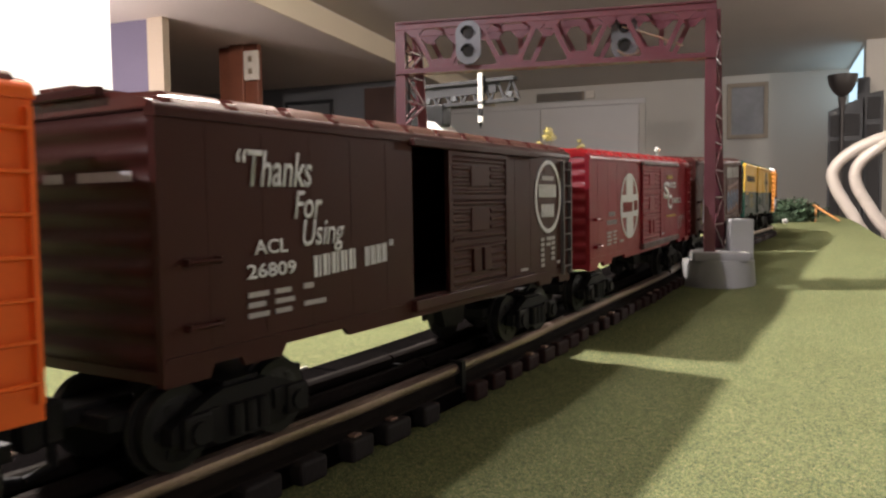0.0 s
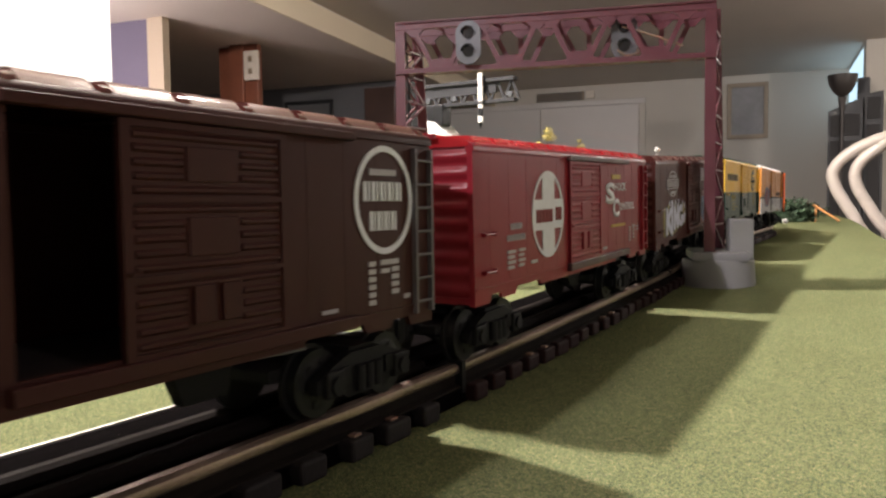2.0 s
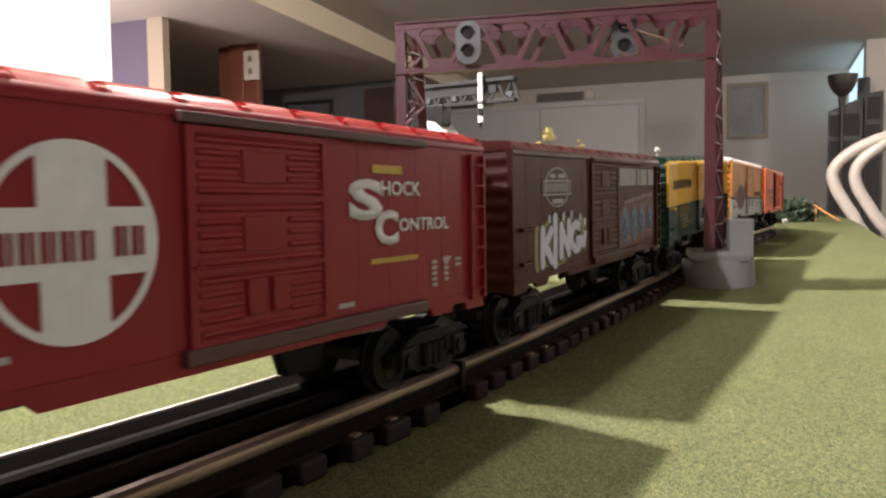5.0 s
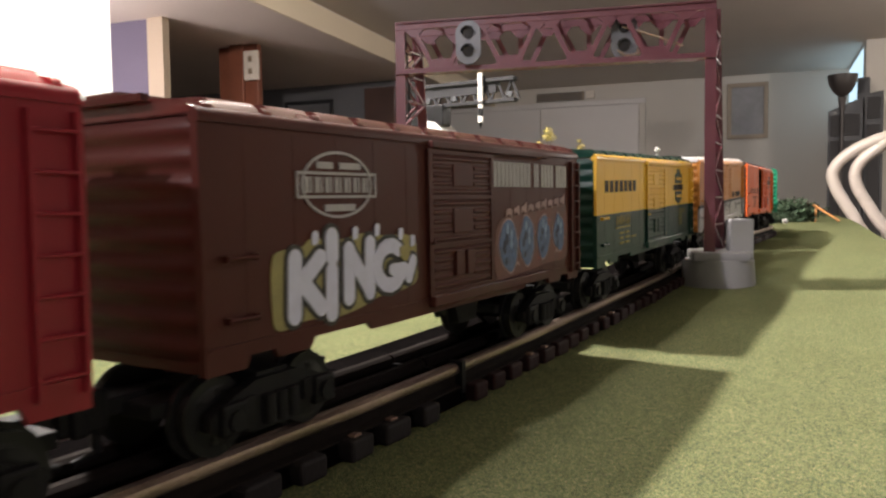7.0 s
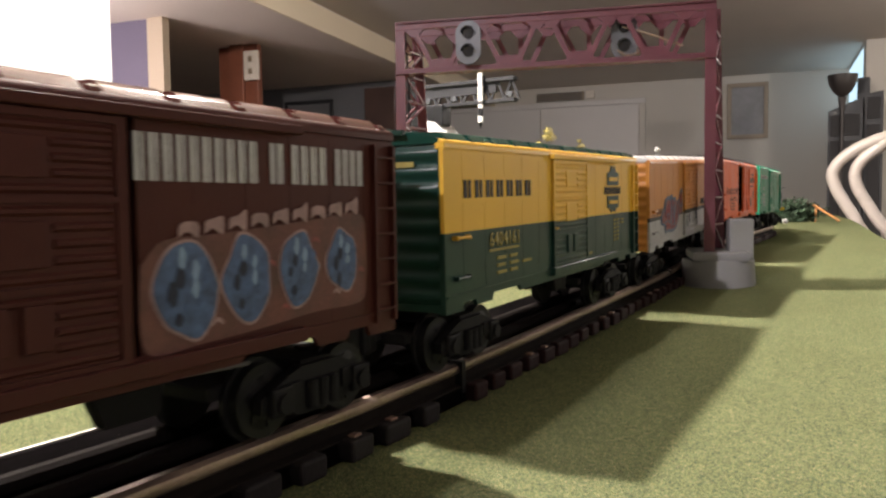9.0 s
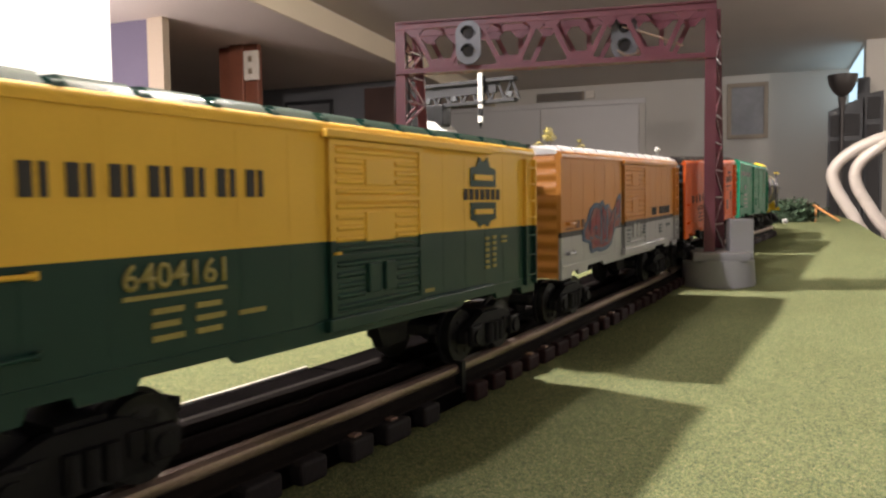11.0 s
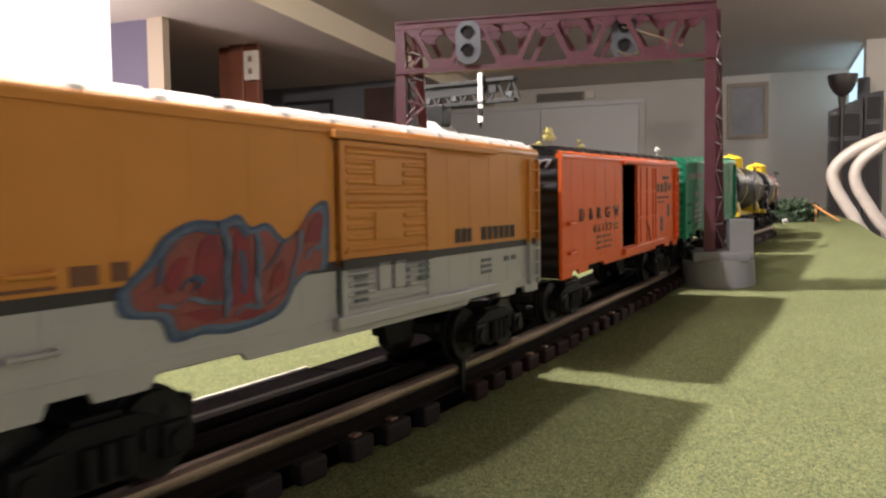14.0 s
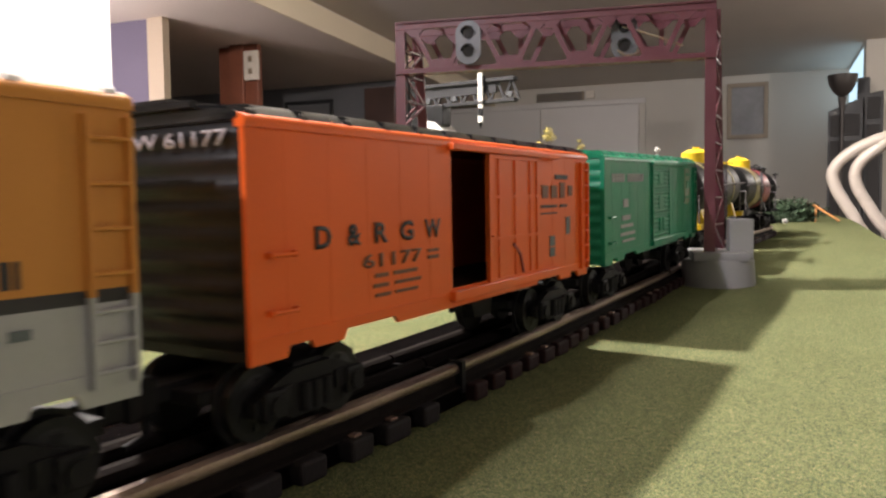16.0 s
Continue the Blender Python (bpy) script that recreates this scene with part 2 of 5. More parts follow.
setting("floor", [(-6.5, 4.5, -4.2, 9.0, FLOOR - 0.05, FLOOR)], M["floorm"], "brown carpeted basement floor", "floor")
setting("ceiling", [(-6.5, 4.5, -4.2, 9.0, CEIL, CEIL + 0.08)], M["ceiling"], "off-white flat basement ceiling", "ceiling")
setting("wall_north", [(-6.5, 4.5, 8.8, 8.95, FLOOR, CEIL)], M["wall"], "warm grey painted far wall", "wall")
setting("wall_south", [(-6.5, 4.5, -4.2, -4.05, FLOOR, CEIL)], M["wall"], "warm grey painted wall behind", "wall")
setting("wall_east", [(4.35, 4.5, -4.05, 8.8, FLOOR, CEIL)], M["wall"], "warm grey painted side wall", "wall")
setting("wall_west", [(-6.5, -6.35, -4.05, 8.8, FLOOR, CEIL)], M["wall"], "warm grey painted side wall", "wall")
setting("wall_partition_white", [(-6.35, -1.945, 2.0, 2.05, FLOOR, CEIL)], M["whitewall"], "bright white painted partition wall", "wall")
setting("wall_partition_lilac", [(-6.35, -3.355, 3.86, 3.98, FLOOR, 1.28)], M["lilacwall"], "lilac painted wall beside a tan jamb", "wall")
# plain wall; its dark colour carries the alcove's lack of light
setting("wall_alcove", [(-6.35, -2.75, 6.6, 6.72, FLOOR, 1.28)], M["darkwall"], "alcove wall with the unlit gloom in its dark colour", "wall")
setting("soffit", [(-6.35, -2.52, 2.12, 8.8, 1.28, CEIL)], M["soffit"], "off-white boxed-in ceiling soffit", "soffit")
setting("trim", [(-2.52, -2.50, 2.12, 8.8, 1.272, 1.452 - 0.02)], M["cream"], "cream painted face board of the soffit", "trim")
setting("trim", [(-3.355, -3.235, 3.84, 3.90, FLOOR, 1.28)], M["jamb"], "tan painted door jamb", "trim")
setting("wall_partition_east", [(1.215, 4.35, 7.30, 7.42, FLOOR, CEIL)], M["wall"], "warm grey painted partition wall", "wall")

# wooden column with a switch plate
col = thing("wooden_column", "reddish brown wooden column with ivory switch plate", "column", m=ROOM)
part("post", box(nb(), -3.50, -3.40, 4.76, 4.80, FLOOR, 1.28, 0.006), M["wood"], col)
part("post", box(nb(), -3.365, -3.245, 4.70, 4.78, FLOOR, 1.28, 0.006), M["wood"], col)
part("post", box(nb(), -3.245, -3.135, 4.72, 4.78, FLOOR, 1.28, 0.006), M["wood"], col)
pl = part("switch_plate", box(nb(), -3.235, -3.115, 4.690, 4.719, 1.015, 1.225, 0.005), M["plate"], col, "ivory double switch plate")
for z in (1.075, 1.165):
    part("switch", box(nb(), -3.19, -3.16, 4.678, 4.692, z - 0.02, z + 0.02, 0.003), M["frame"], pl)


def picture_frame(x0, x1, y, z0, z1, w, label, fm, pm):
    t = thing("picture_frame", label, "picture", m=ROOM)
    for a in ((x0, x1, z1 - w, z1), (x0, x1, z0, z0 + w), (x0, x0 + w, z0 + w, z1 - w), (x1 - w, x1, z0 + w, z1 - w)):
        part("frame_bar", box(nb(), a[0], a[1], y - 0.03, y, a[2], a[3], 0.004), fm, t)
    part("print", box(nb(), x0 + w, x1 - w, y - 0.012, y - 0.004, z0 + w, z1 - w), pm, t)
    return t


picture_frame(0.13, 0.545, 8.80, 0.765, 1.365, 0.045, "framed grey print hanging on the far wall", M["frame"], M["picture"])
picture_frame(-4.06, -3.52, 6.60, 0.93, 1.14, 0.035, "dark framed picture hanging in the alcove", M["speaker"], M["darkwall"])
bm = box(nb(), -3.12, -2.80, 6.45, 6.60, FLOOR, 1.20, 0.01)
ob = solid("tall_cabinet", bm, M["darkwood"], "dark brown wooden tall cabinet in the alcove", "cabinet")
ob.matrix_world = ROOM

# double closet door with casing
d = thing("door_1", "pale grey flush double door in the far wall", "door", kind="structure", m=ROOM)
part("door_leaf", box(nb(), -1.93, -0.80, 8.765, 8.80, FLOOR, 1.21, 0.004), M["doorpaint"], d)
part("door_leaf", box(nb(), -3.06, -1.94, 8.765, 8.80, FLOOR, 1.21, 0.004), M["doorpaint"], d)
part("casing", box(nb(), -3.15, -0.73, 8.745, 8.80, 1.21, 1.27, 0.006), M["doorpaint"], d)
part("casing", box(nb(), -0.80, -0.73, 8.745, 8.80, FLOOR, 1.21, 0.006), M["wall"], d)
part("casing", box(nb(), -3.15, -3.06, 8.745, 8.80, FLOOR, 1.21, 0.006), M["wall"], d)
for x in (-1.99, -1.87):
    part("door_knob", rod(nb(), (x, 8.765, 0.2), (x, 8.70, 0.2), 0.025, 16), M["bowl"], d)
vent = thing("wall_vent", "dark slatted vent over the door", "vent", m=ROOM)
part("backing", box(nb(), -1.98, -1.45, 8.775, 8.80, 1.29, 1.385), M["speaker"], vent)
for k in range(4):
    part("slat", box(nb(), -1.98, -1.45, 8.76, 8.776, 1.297 + k * 0.022, 1.305 + k * 0.022), M["frame"], vent)
part("frame", box(nb(), -1.445, -1.425, 8.76, 8.80, 1.285, 1.39), M["frame"], vent)
ob = solid("thermostat", box(nb(), -1.40, -1.30, 8.76, 8.80, 1.30, 1.39, 0.006), M["plate"], "small ivory wall box beside the vent", "thermostat")
ob.matrix_world = ROOM

# high daylight window in the short wall between the far wall and the partition
wn = thing("window_1", "high window with bright blue daylight under the ceiling", "window", kind="structure", m=ROOM)
part("pane", prism(nb(), [(1.325, 8.79), (1.315, 8.79), (1.222, 7.32), (1.232, 7.32)], 0.96, 1.43, axis="z"), M["daylight"], wn)
part("window_frame", prism(nb(), [(1.340, 8.79), (1.310, 8.79), (1.217, 7.32), (1.247, 7.32)], 1.431, 1.449, axis="z"), M["wall"], wn)
part("window_sill", prism(nb(), [(1.340, 8.79), (1.300, 8.79), (1.207, 7.32), (1.247, 7.32)], 0.935, 0.959, axis="z"), M["cream"], wn)
bm = prism(nb(), [(1.400, 8.79), (1.318, 8.79), (1.225, 7.31), (1.300, 7.31)], FLOOR, 0.934, axis="z")
ob = solid("wall_window", bm, M["wall"], "warm grey painted wall under the window", "wall", kind="structure")
ob.matrix_world = ROOM
bm = box(nb(), -0.252, -0.160, 7.09, 7.16, FLOOR, 1.09, 0.006)
solid("tall_cabinet", bm, M["speaker"], "narrow black upright cabinet beside the window", "cabinet")

# torchiere floor lamp, unlit
lamp = thing("floor_lamp", "dark bronze torchiere floor lamp, unlit", "floor lamp", m=pose(-0.345, 6.80, FLOOR))
bm = nb()
prof = [(0.004, 1.700), (0.03, 1.712), (0.07, 1.752), (0.098, 1.81), (0.112, 1.88), (0.108, 1.88), (0.094, 1.815), (0.066, 1.76), (0.028, 1.722)]
rings = [[bm.verts.new((r * math.cos(k * math.tau / 28), r * math.sin(k * math.tau / 28), z)) for k in range(28)] for r, z in prof]
for a, b in zip(rings, rings[1:]):
    for k in range(28):
        bm.faces.new((a[k], a[(k + 1) % 28], b[(k + 1) % 28], b[k]))
smooth(part("shade", bm, M["bowl"], lamp), 60)
bm = nb()
rod(bm, (0, 0, 0.02), (0, 0, 1.70), 0.012, 14)
rod(bm, (0, 0, 1.60), (0, 0, 1.705), 0.018, 14, 0.034)
part("pole", bm, M["bowl"], lamp)
part("base", rod(nb(), (0, 0, 0), (0, 0, 0.025), 0.13, 28, 0.11), M["bowl"], lamp)


def loudspeaker(x0, x1, y0, y1, top, slope, label):
    t = thing("loudspeaker", label, "loudspeaker")
    part("cabinet", prism(nb(), [(x0, FLOOR), (x1, FLOOR), (x1, top + slope), (x0, top)], y0, y1, axis="y"), M["speaker"], t)
    part("grille", box(nb(), x0 + 0.02, x1 - 0.02, y0 - 0.012, y0, FLOOR + 0.1, top - 0.24, 0.004), M["cloth"], t)
    part("grille", box(nb(), x0 + 0.02, x1 - 0.02, y0 - 0.012, y0, top - 0.20, top - 0.03, 0.004), M["cloth"], t)
    return t


loudspeaker(-0.445, -0.20, 6.82, 7.05, 0.80, 0.10, "black floor-standing loudspeaker with cloth grille")
loudspeaker(-0.190, -0.06, 6.90, 7.02, 0.93, 0.02, "narrow black floor-standing loudspeaker beside the window")

# added pendant fixtures, out of sight, one at each light position
for x, y, z in (LAMP_A, LAMP_B, FILL_C, LAMP_D, FILL_E, GLINT_F):
    t = thing("added_pendant", "added pendant lamp at an unseen light position, lit", "pendant lamp", "pendant lamps of the basement", m=pose(x, y, z))
    top = 1.28 - z if (x, y, z) == LAMP_D else CEIL - z
    part("cord", rod(nb(), (0, 0, 0.095), (0, 0, top - 0.001), 0.004, 8), M["plate"], t)
    part("socket", rod(nb(), (0, 0, 0.074), (0, 0, 0.096), 0.012, 14), M["plate"], t)
    bm = nb()
    bmesh.ops.create_uvsphere(bm, u_segments=18, v_segments=12, radius=0.018)
    bmesh.ops.translate(bm, verts=bm.verts, vec=(0, 0, 0.058))
    part("bulb", bm, M["fixture"], t)
    # added shades over A and B block their light from the ceiling
    if (x, y, z) in (LAMP_A, LAMP_B):
        bm = nb()
        rings = [[bm.verts.new((r * math.cos(k * math.tau / 28), r * math.sin(k * math.tau / 28), h)) for k in range(28)]
                 for r, h in ((0.012, 0.099), (0.03, 0.097), (0.10, 0.014), (0.098, 0.013), (0.028, 0.095), (0.012, 0.0965))]
        for a, b in zip(rings, rings[1:]):
            for k in range(28):
                bm.faces.new((a[k], a[(k + 1) % 28], b[(k + 1) % 28], b[k]))
        part("shade", bm, M["bowl"], t, "added metal shade that keeps light off the ceiling")

# ================= layout =================
M.update(
    edge=surface("bright_metal_strip", (0.62, 0.60, 0.56), 0.4, 0.1, 60, 600, metal=0.5),
    board=surface("raw_pine_board", (0.42, 0.30, 0.18), 0.7, 0.2, 5, 90, 0.1),
    leafm=surface("dark_green_foliage", (0.035, 0.065, 0.032), 0.8, 0.5, 40, 300),
    leafy=surface("yellow_green_foliage", (0.34, 0.28, 0.07), 0.8, 0.4, 40, 300),
    bark=surface("brown_bark", (0.10, 0.06, 0.04), 0.8, 0.3, 40, 300),
    globe=surface("milky_globe_plastic", (0.34, 0.33, 0.32), 0.5, 0.1, 40, 300),
    shedwhite=surface("white_shed_paint", (0.75, 0.74, 0.72), 0.6, 0.1, 40, 300),
    clear=surface("grey_girder_plastic", (0.035, 0.035, 0.038), 0.7, 0.2, 40, 300, spec=0.15),
    stick=surface("orange_wood_stick", (0.55, 0.24, 0.08), 0.6, 0.2, 40, 300),
    # darkness under the train put into the colour; stays black when lit
    ballast=surface("shade_black_roadbed", (0.0035, 0.003, 0.003), 0.95, 0.4, 60, 600, 0.4, spec=0.0),
    clip=surface("copper_tinted_clip", (0.40, 0.26, 0.20), 0.4, 0.2, 60, 600, metal=0.6),
)
EDGE = [(-1.2, 0.40), (0.6, 0.30), (1.0, 0.05), (1.24, -0.005), (1.58, -0.031), (1.97, -0.061), (2.31, -0.092), (2.56, -0.125), (2.8, -0.15), (3.04, -0.19)]


def edge_x(y):
    return float(np.interp(y, [a for a, _ in EDGE], [b for _, b in EDGE]))


def table_top():
    t = thing("layout_table", "green flocked train table on pine board", "table")
    bm = nb()
    ys = list(np.linspace(-1.2, 3.04, 150))
    n = 24
    rows = [[bm.verts.new((-1.7 + (edge_x(y) + 1.7) * i / n, y, MAT + rise(y) + 0.0005 * noise.noise(Vector((i * 0.7, y * 9, 3))))) for i in range(n + 1)] for y in ys]
    for a, b in zip(rows, rows[1:]):
        for i in range(n):
            bm.faces.new((a[i], a[i + 1], b[i + 1], b[i]))
    smooth(part("grass_mat", bm, M["mat"], t, "speckled yellow-green flocked grass mat"), 60)
    bm = nb()
    lo = [[bm.verts.new((x, y, MAT + rise(y) - d)) for x in (-1.7, edge_x(y) - 0.001)] for y in ys[::5] for d in (0.003, 0.026)]
    k = len(lo) // 2
    for i in range(k - 1):
        a, b, c, d = lo[2 * i], lo[2 * i + 1], lo[2 * i + 2], lo[2 * i + 3]
        bm.faces.new((a[0], a[1], c[1], c[0]))
        bm.faces.new((b[0], d[0], d[1], b[1]))
        bm.faces.new((a[1], b[1], d[1], c[1]))
        bm.faces.new((a[0], c[0], d[0], b[0]))
    bm.faces.new((lo[0][0], lo[1][0], lo[1][1], lo[0][1]))
    bm.faces.new((lo[-2][0], lo[-2][1], lo[-1][1], lo[-1][0]))
    part("board", bm, M["board"], t)
    for x, y in ((-1.6, -1.1), (0.28, -1.1), (-1.6, 1.0), (0.0, 0.9), (-1.6, 2.9), (-0.3, 2.9)):
        part("leg", box(nb(), x - 0.04, x + 0.04, y - 0.04, y + 0.04, FLOOR, MAT - 0.0262, 0.004), M["board"], t)
    return t


table_top()


def sweep(bm, qs, prof):
    """Carries a closed profile of (across, up from the rail top) along the track."""
    rings = []
    for q in qs:
        p, a = track(q)
        r = Vector((math.cos(a), math.sin(a), 0))
        rings.append([bm.verts.new(p + r * u + Vector((0, 0, w))) for u, w in prof])
    n = len(prof)
    for a, b in zip(rings, rings[1:]):
        for i in range(n):
            bm.faces.new((a[i], a[(i + 1) % n], b[(i + 1) % n], b[i]))
    bm.faces.new(rings[0])
    bm.faces.new(rings[-1][::-1])
    return bm


RAIL_HEAD = [(-0.0016, -0.0046), (0.0016, -0.0046), (0.0027, -0.0038), (0.0030, -0.0026), (0.0026, -0.0012), (0.0013, -0.0002), (-0.0013, -0.0002), (-0.0026, -0.0012),
             (-0.0030, -0.0026), (-0.0027, -0.0038)]
RAIL_WEB = [(-0.0038, -0.0098), (0.0038, -0.0098), (0.0036, -0.0092), (0.0009, -0.0084), (0.0009, -0.0045), (-0.0009, -0.0045), (-0.0009, -0.0084), (-0.0036, -0.0092)]


def track_section(q0, q1, tie_mat, ties, label):
    t = thing("track_section", label, "model track", "sections of the toy track")
    n = max(2, int((q1 - q0) / 0.02))
    qs = [q0 + 0.0006 + (q1 - q0 - 0.0012) * i / n for i in range(n + 1)]
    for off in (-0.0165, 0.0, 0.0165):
        # only the near rail head is steel; the rest has shade painted in
        head = smooth(part("rail", sweep(nb(), qs, [(u + off, w) for u, w in RAIL_HEAD]), M["steel"] if off > 0 else M["shaderail"], t), 35)
        part("rail_web", sweep(nb(), qs, [(u + off, w) for u, w in RAIL_WEB]), M["shaderail"], head)
    # wide sheet whose black colour stands for the dark under the cars
    part("roadbed", sweep(nb(), qs, [(-0.0620, -0.0164), (0.0200, -0.0164), (0.0185, -0.0100), (-0.0600, -0.0100)]), M["ballast"], t, "roadbed strip painted black for the dark under the train")
    if q0 < 0:
        part("edge_strip", sweep(nb(), qs, [(-0.0626, -0.0164), (-0.0615, -0.0164), (-0.0616, -0.0096), (-0.0626, -0.0095)]), M["edge"], t, "thin bright metal edge strip")
    for q in ties:
        p, a = track(q)
        w = 0.0062 + 0.0010 * math.sin(q * 977)
        bm = box(nb(), 0.0170, 0.0240 + 0.0008 * math.sin(q * 613), -w, w, -0.0164, -0.0093, 0.0011)
        o = part("tie", bm, tie_mat, t)
        o.matrix_world = Matrix.Translation(p) @ pose(0, 0, 0, 0, 0, math.degrees(a) + 2.0 * math.sin(q * 411))
        if int(q * 1000) % 3 == 0:
            cl = part("rail_clip", box(nb(), 0.0196, 0.0225, -0.0020, 0.0020, -0.0094, -0.0086, 0.0003), M["clip"], t)
            cl.matrix_world = o.matrix_world
    return t


def tie_row(q0, q1, pitch):
    n = int((q1 - q0) / pitch)
    return [q0 + pitch * (i + 0.5) for i in range(n)]


JOINT = 0.2595
track_section(-0.62, JOINT, M["tie"], tie_row(-0.62, JOINT, 0.0215), "tubular steel toy track section with black ties")
track_section(JOINT, 0.95, M["tie2"], tie_row(JOINT, 0.95, 0.0185), "tubular steel toy track section with wine brown ties")
track_section(0.95, END_Y, M["tie2"], tie_row(0.95, END_Y, 0.0185), "tubular steel toy track section with wine brown ties")
track_section(END_Y, END_Y + RADIUS * math.pi, M["tie2"], tie_row(END_Y, END_Y + RADIUS * math.pi, 0.024), "curved tubular steel toy track with wine brown ties")
pin = nb()
for off in (-0.0165, 0.0165):
    p, a = track(JOINT)
    rod(pin, p + Vector((off, -0.004, -0.003)), p + Vector((off, 0.004, -0.003)), 0.0022, 12)
box(pin, GAUGE_X - 0.0165, GAUGE_X + 0.0165, JOINT - 0.0010, JOINT + 0.0010, RAIL - 0.0045, RAIL - 0.0030)
box(pin, GAUGE_X + 0.0140, GAUGE_X + 0.0205, JOINT - 0.0014, JOINT + 0.0014, RAIL - 0.0115, RAIL + 0.0012)
solid("rail_joiner", pin, M["black"], "black plastic joiner between two track sections", "rail joiner")


# ---------------- signal bridge ----------------
def signal_bridge():
    a, b = Vector((-0.3828, 0.5677, 0)), Vector((-0.1295, 0.6487, 0))
    ang = math.atan2(b.y - a.y, b.x - a.x)
    w = (b - a).length
    z0 = MAT + rise(0.65)
    t = thing("signal_bridge", "maroon lattice signal bridge over the track", "signal bridge", m=pose(a.x, a.y, 0, 0, 0, math.degrees(ang)))
    top, low, dep, skew = 0.2455, 0.2045, 0.030, 0.007
    mm = M["maroon"]
    for y, e in ((0.0, 0.0), (dep, skew)):
        base_z = low + (0.0045 if y else 0.0)
        for z, h in ((top, 0.0058), (base_z, 0.0034)):
            part("chord", box(nb(), e - 0.004, e + w + 0.004, y - 0.0016, y + 0.0016, z - h, z + h * 0.2, 0.0004), mm, t)
        part("chord", box(nb(), e - 0.004, e + w + 0.004, y - 0.0036 if y == 0 else y - 0.002, y + 0.002 if y == 0 else y + 0.0036, top - 0.0002, top + 0.0011), mm, t)
        part("chord", box(nb(), e - 0.004, e + w + 0.004, y - 0.0040 if y == 0 else y - 0.002, y + 0.002 if y == 0 else y + 0.0046, base_z - 0.0042, base_z - 0.0030), mm, t)
        for v in (0.0375, 0.0985, 0.1595, 0.2215):
            arms = [(-0.0255, -0.0065), (0.0255, 0.0075)] + ([(0.0, 0.0)] if y else [])
            for ta, lo_a in arms:
                bm = nb()
                beam(bm, (e + v + ta, y, top - 0.004), (e + v + lo_a, y, low), 0.0044, 0.0026, up=(0, 1, 0))
                part("brace", bm, mm, t)
                bm = nb()
                c = e + v + ta * 0.96
                prism(bm, [(c - 0.0095, top - 0.0058), (c + 0.0095, top - 0.0058), (c + 0.0028, top - 0.0125), (c - 0.0028, top - 0.0125)], y - 0.0011, y + 0.0011, axis="y")
                part("gusset", bm, mm, t)
            bm = nb()
            prism(bm, [(e + v - 0.0125, low), (e + v + 0.0145, low), (e + v + 0.0085, low + 0.0080), (e + v - 0.0075, low + 0.0080)], y - 0.0012, y + 0.0012, axis="y")
            part("gusset", bm, mm, t)
    for k in range(11):
        x = w * k / 10
        for z, zr in ((low - 0.0018, low + 0.0027), (top - 0.0018, top - 0.0018)):
            bm = nb()
            beam(bm, (x, 0.0017, z), (x + skew, dep - 0.0017, zr), 0.0024, 0.0020, up=(0, 0, 1))
            part("cross_brace", bm, mm, t)
    # towers that flare downwards, with lattice on the sides
    for x in (0.0, w):
        foot = z0 + 0.028
        rear = (x + skew, dep), (x + skew * 1.6 + 0.003, dep * 1.6)
        for (xa, ya), (xb, yb) in (((x, 0.0), (x, -0.002)), rear):
            bm = nb()
            beam(bm, (xa, ya, top), (xb, yb, foot), 0.0088, 0.0022, up=(0, 1, 0))
            part("tower_post", bm, mm, t)
        n = 9

        def leg(k, back):
            f = k / n
            z = top - (top - foot) * f
            if back:
                return Vector((rear[0][0] + (rear[1][0] - rear[0][0]) * f, rear[0][1] + (rear[1][1] - rear[0][1]) * f, z))
            return Vector((x, -0.002 * f, z))

        for side in (-0.0036, 0.0036):
            off = Vector((side, 0, 0))
            for k in range(n):
                bm = nb()
                beam(bm, leg(k, k % 2) + off, leg(k + 1, 1 - k % 2) + off, 0.0022, 0.0014, up=(1, 0, 0))
                part("lattice_bar", bm, mm, t)
                bm = nb()
                beam(bm, leg(k + 1, 0) + off, leg(k + 1, 1) + off, 0.0016, 0.0012, up=(1, 0, 0))
                part("lattice_bar", bm, mm, t)
        # wires inside the tower
        bm = nb()
        tube(bm, curve_points([(x + 0.001, 0.012, top), (x + 0.003, 0.016, 0.18), (x - 0.001, 0.011, 0.12), (x + 0.002, 0.017, 0.07), (x, 0.014, foot)], 6), 0.0009, 6)
        part("wire", bm, M["black"], t)
        # moulded base
        bm = nb()
        xc = x + 0.0085
        rod(bm, (xc, 0.012, z0 - 0.001), (xc, 0.012, z0 + 0.0215), 0.0305, 36, 0.0288)
        box(bm, x - 0.014, xc + 0.022, -0.014, 0.056, z0 + 0.0205, z0 + 0.0285, 0.002)
        smooth(part("base", bm, M["grey"], t, "grey moulded round base"), 40)
        bm = box(nb(), x + 0.0165, x + 0.0360, 0.004, 0.026, z0 + 0.0200, z0 + 0.0555, 0.0016)
        part("relay_box", bm, M["grey"], t, "grey upright relay box")
    # two signal heads
    for x, rear in ((0.0640, 0.0), (0.1968, 0.0165)):
        bm = nb()
        zc = 0.2238
        pts = []
        for k in range(24):
            an = k * math.tau / 24
            pts.append((x + 0.0112 * math.cos(an), zc + (0.0078 if math.sin(an) >= 0 else -0.0078) + 0.0112 * math.sin(an)))
        prism(bm, pts, rear - 0.0085, rear - 0.0045, axis="y")
        box(bm, x - 0.003, x + 0.003, rear - 0.0046, rear + 0.0040, zc - 0.012, zc + 0.006)
        head = part("signal_head", bm, M["headgrey"], t, "grey two-lamp signal head")
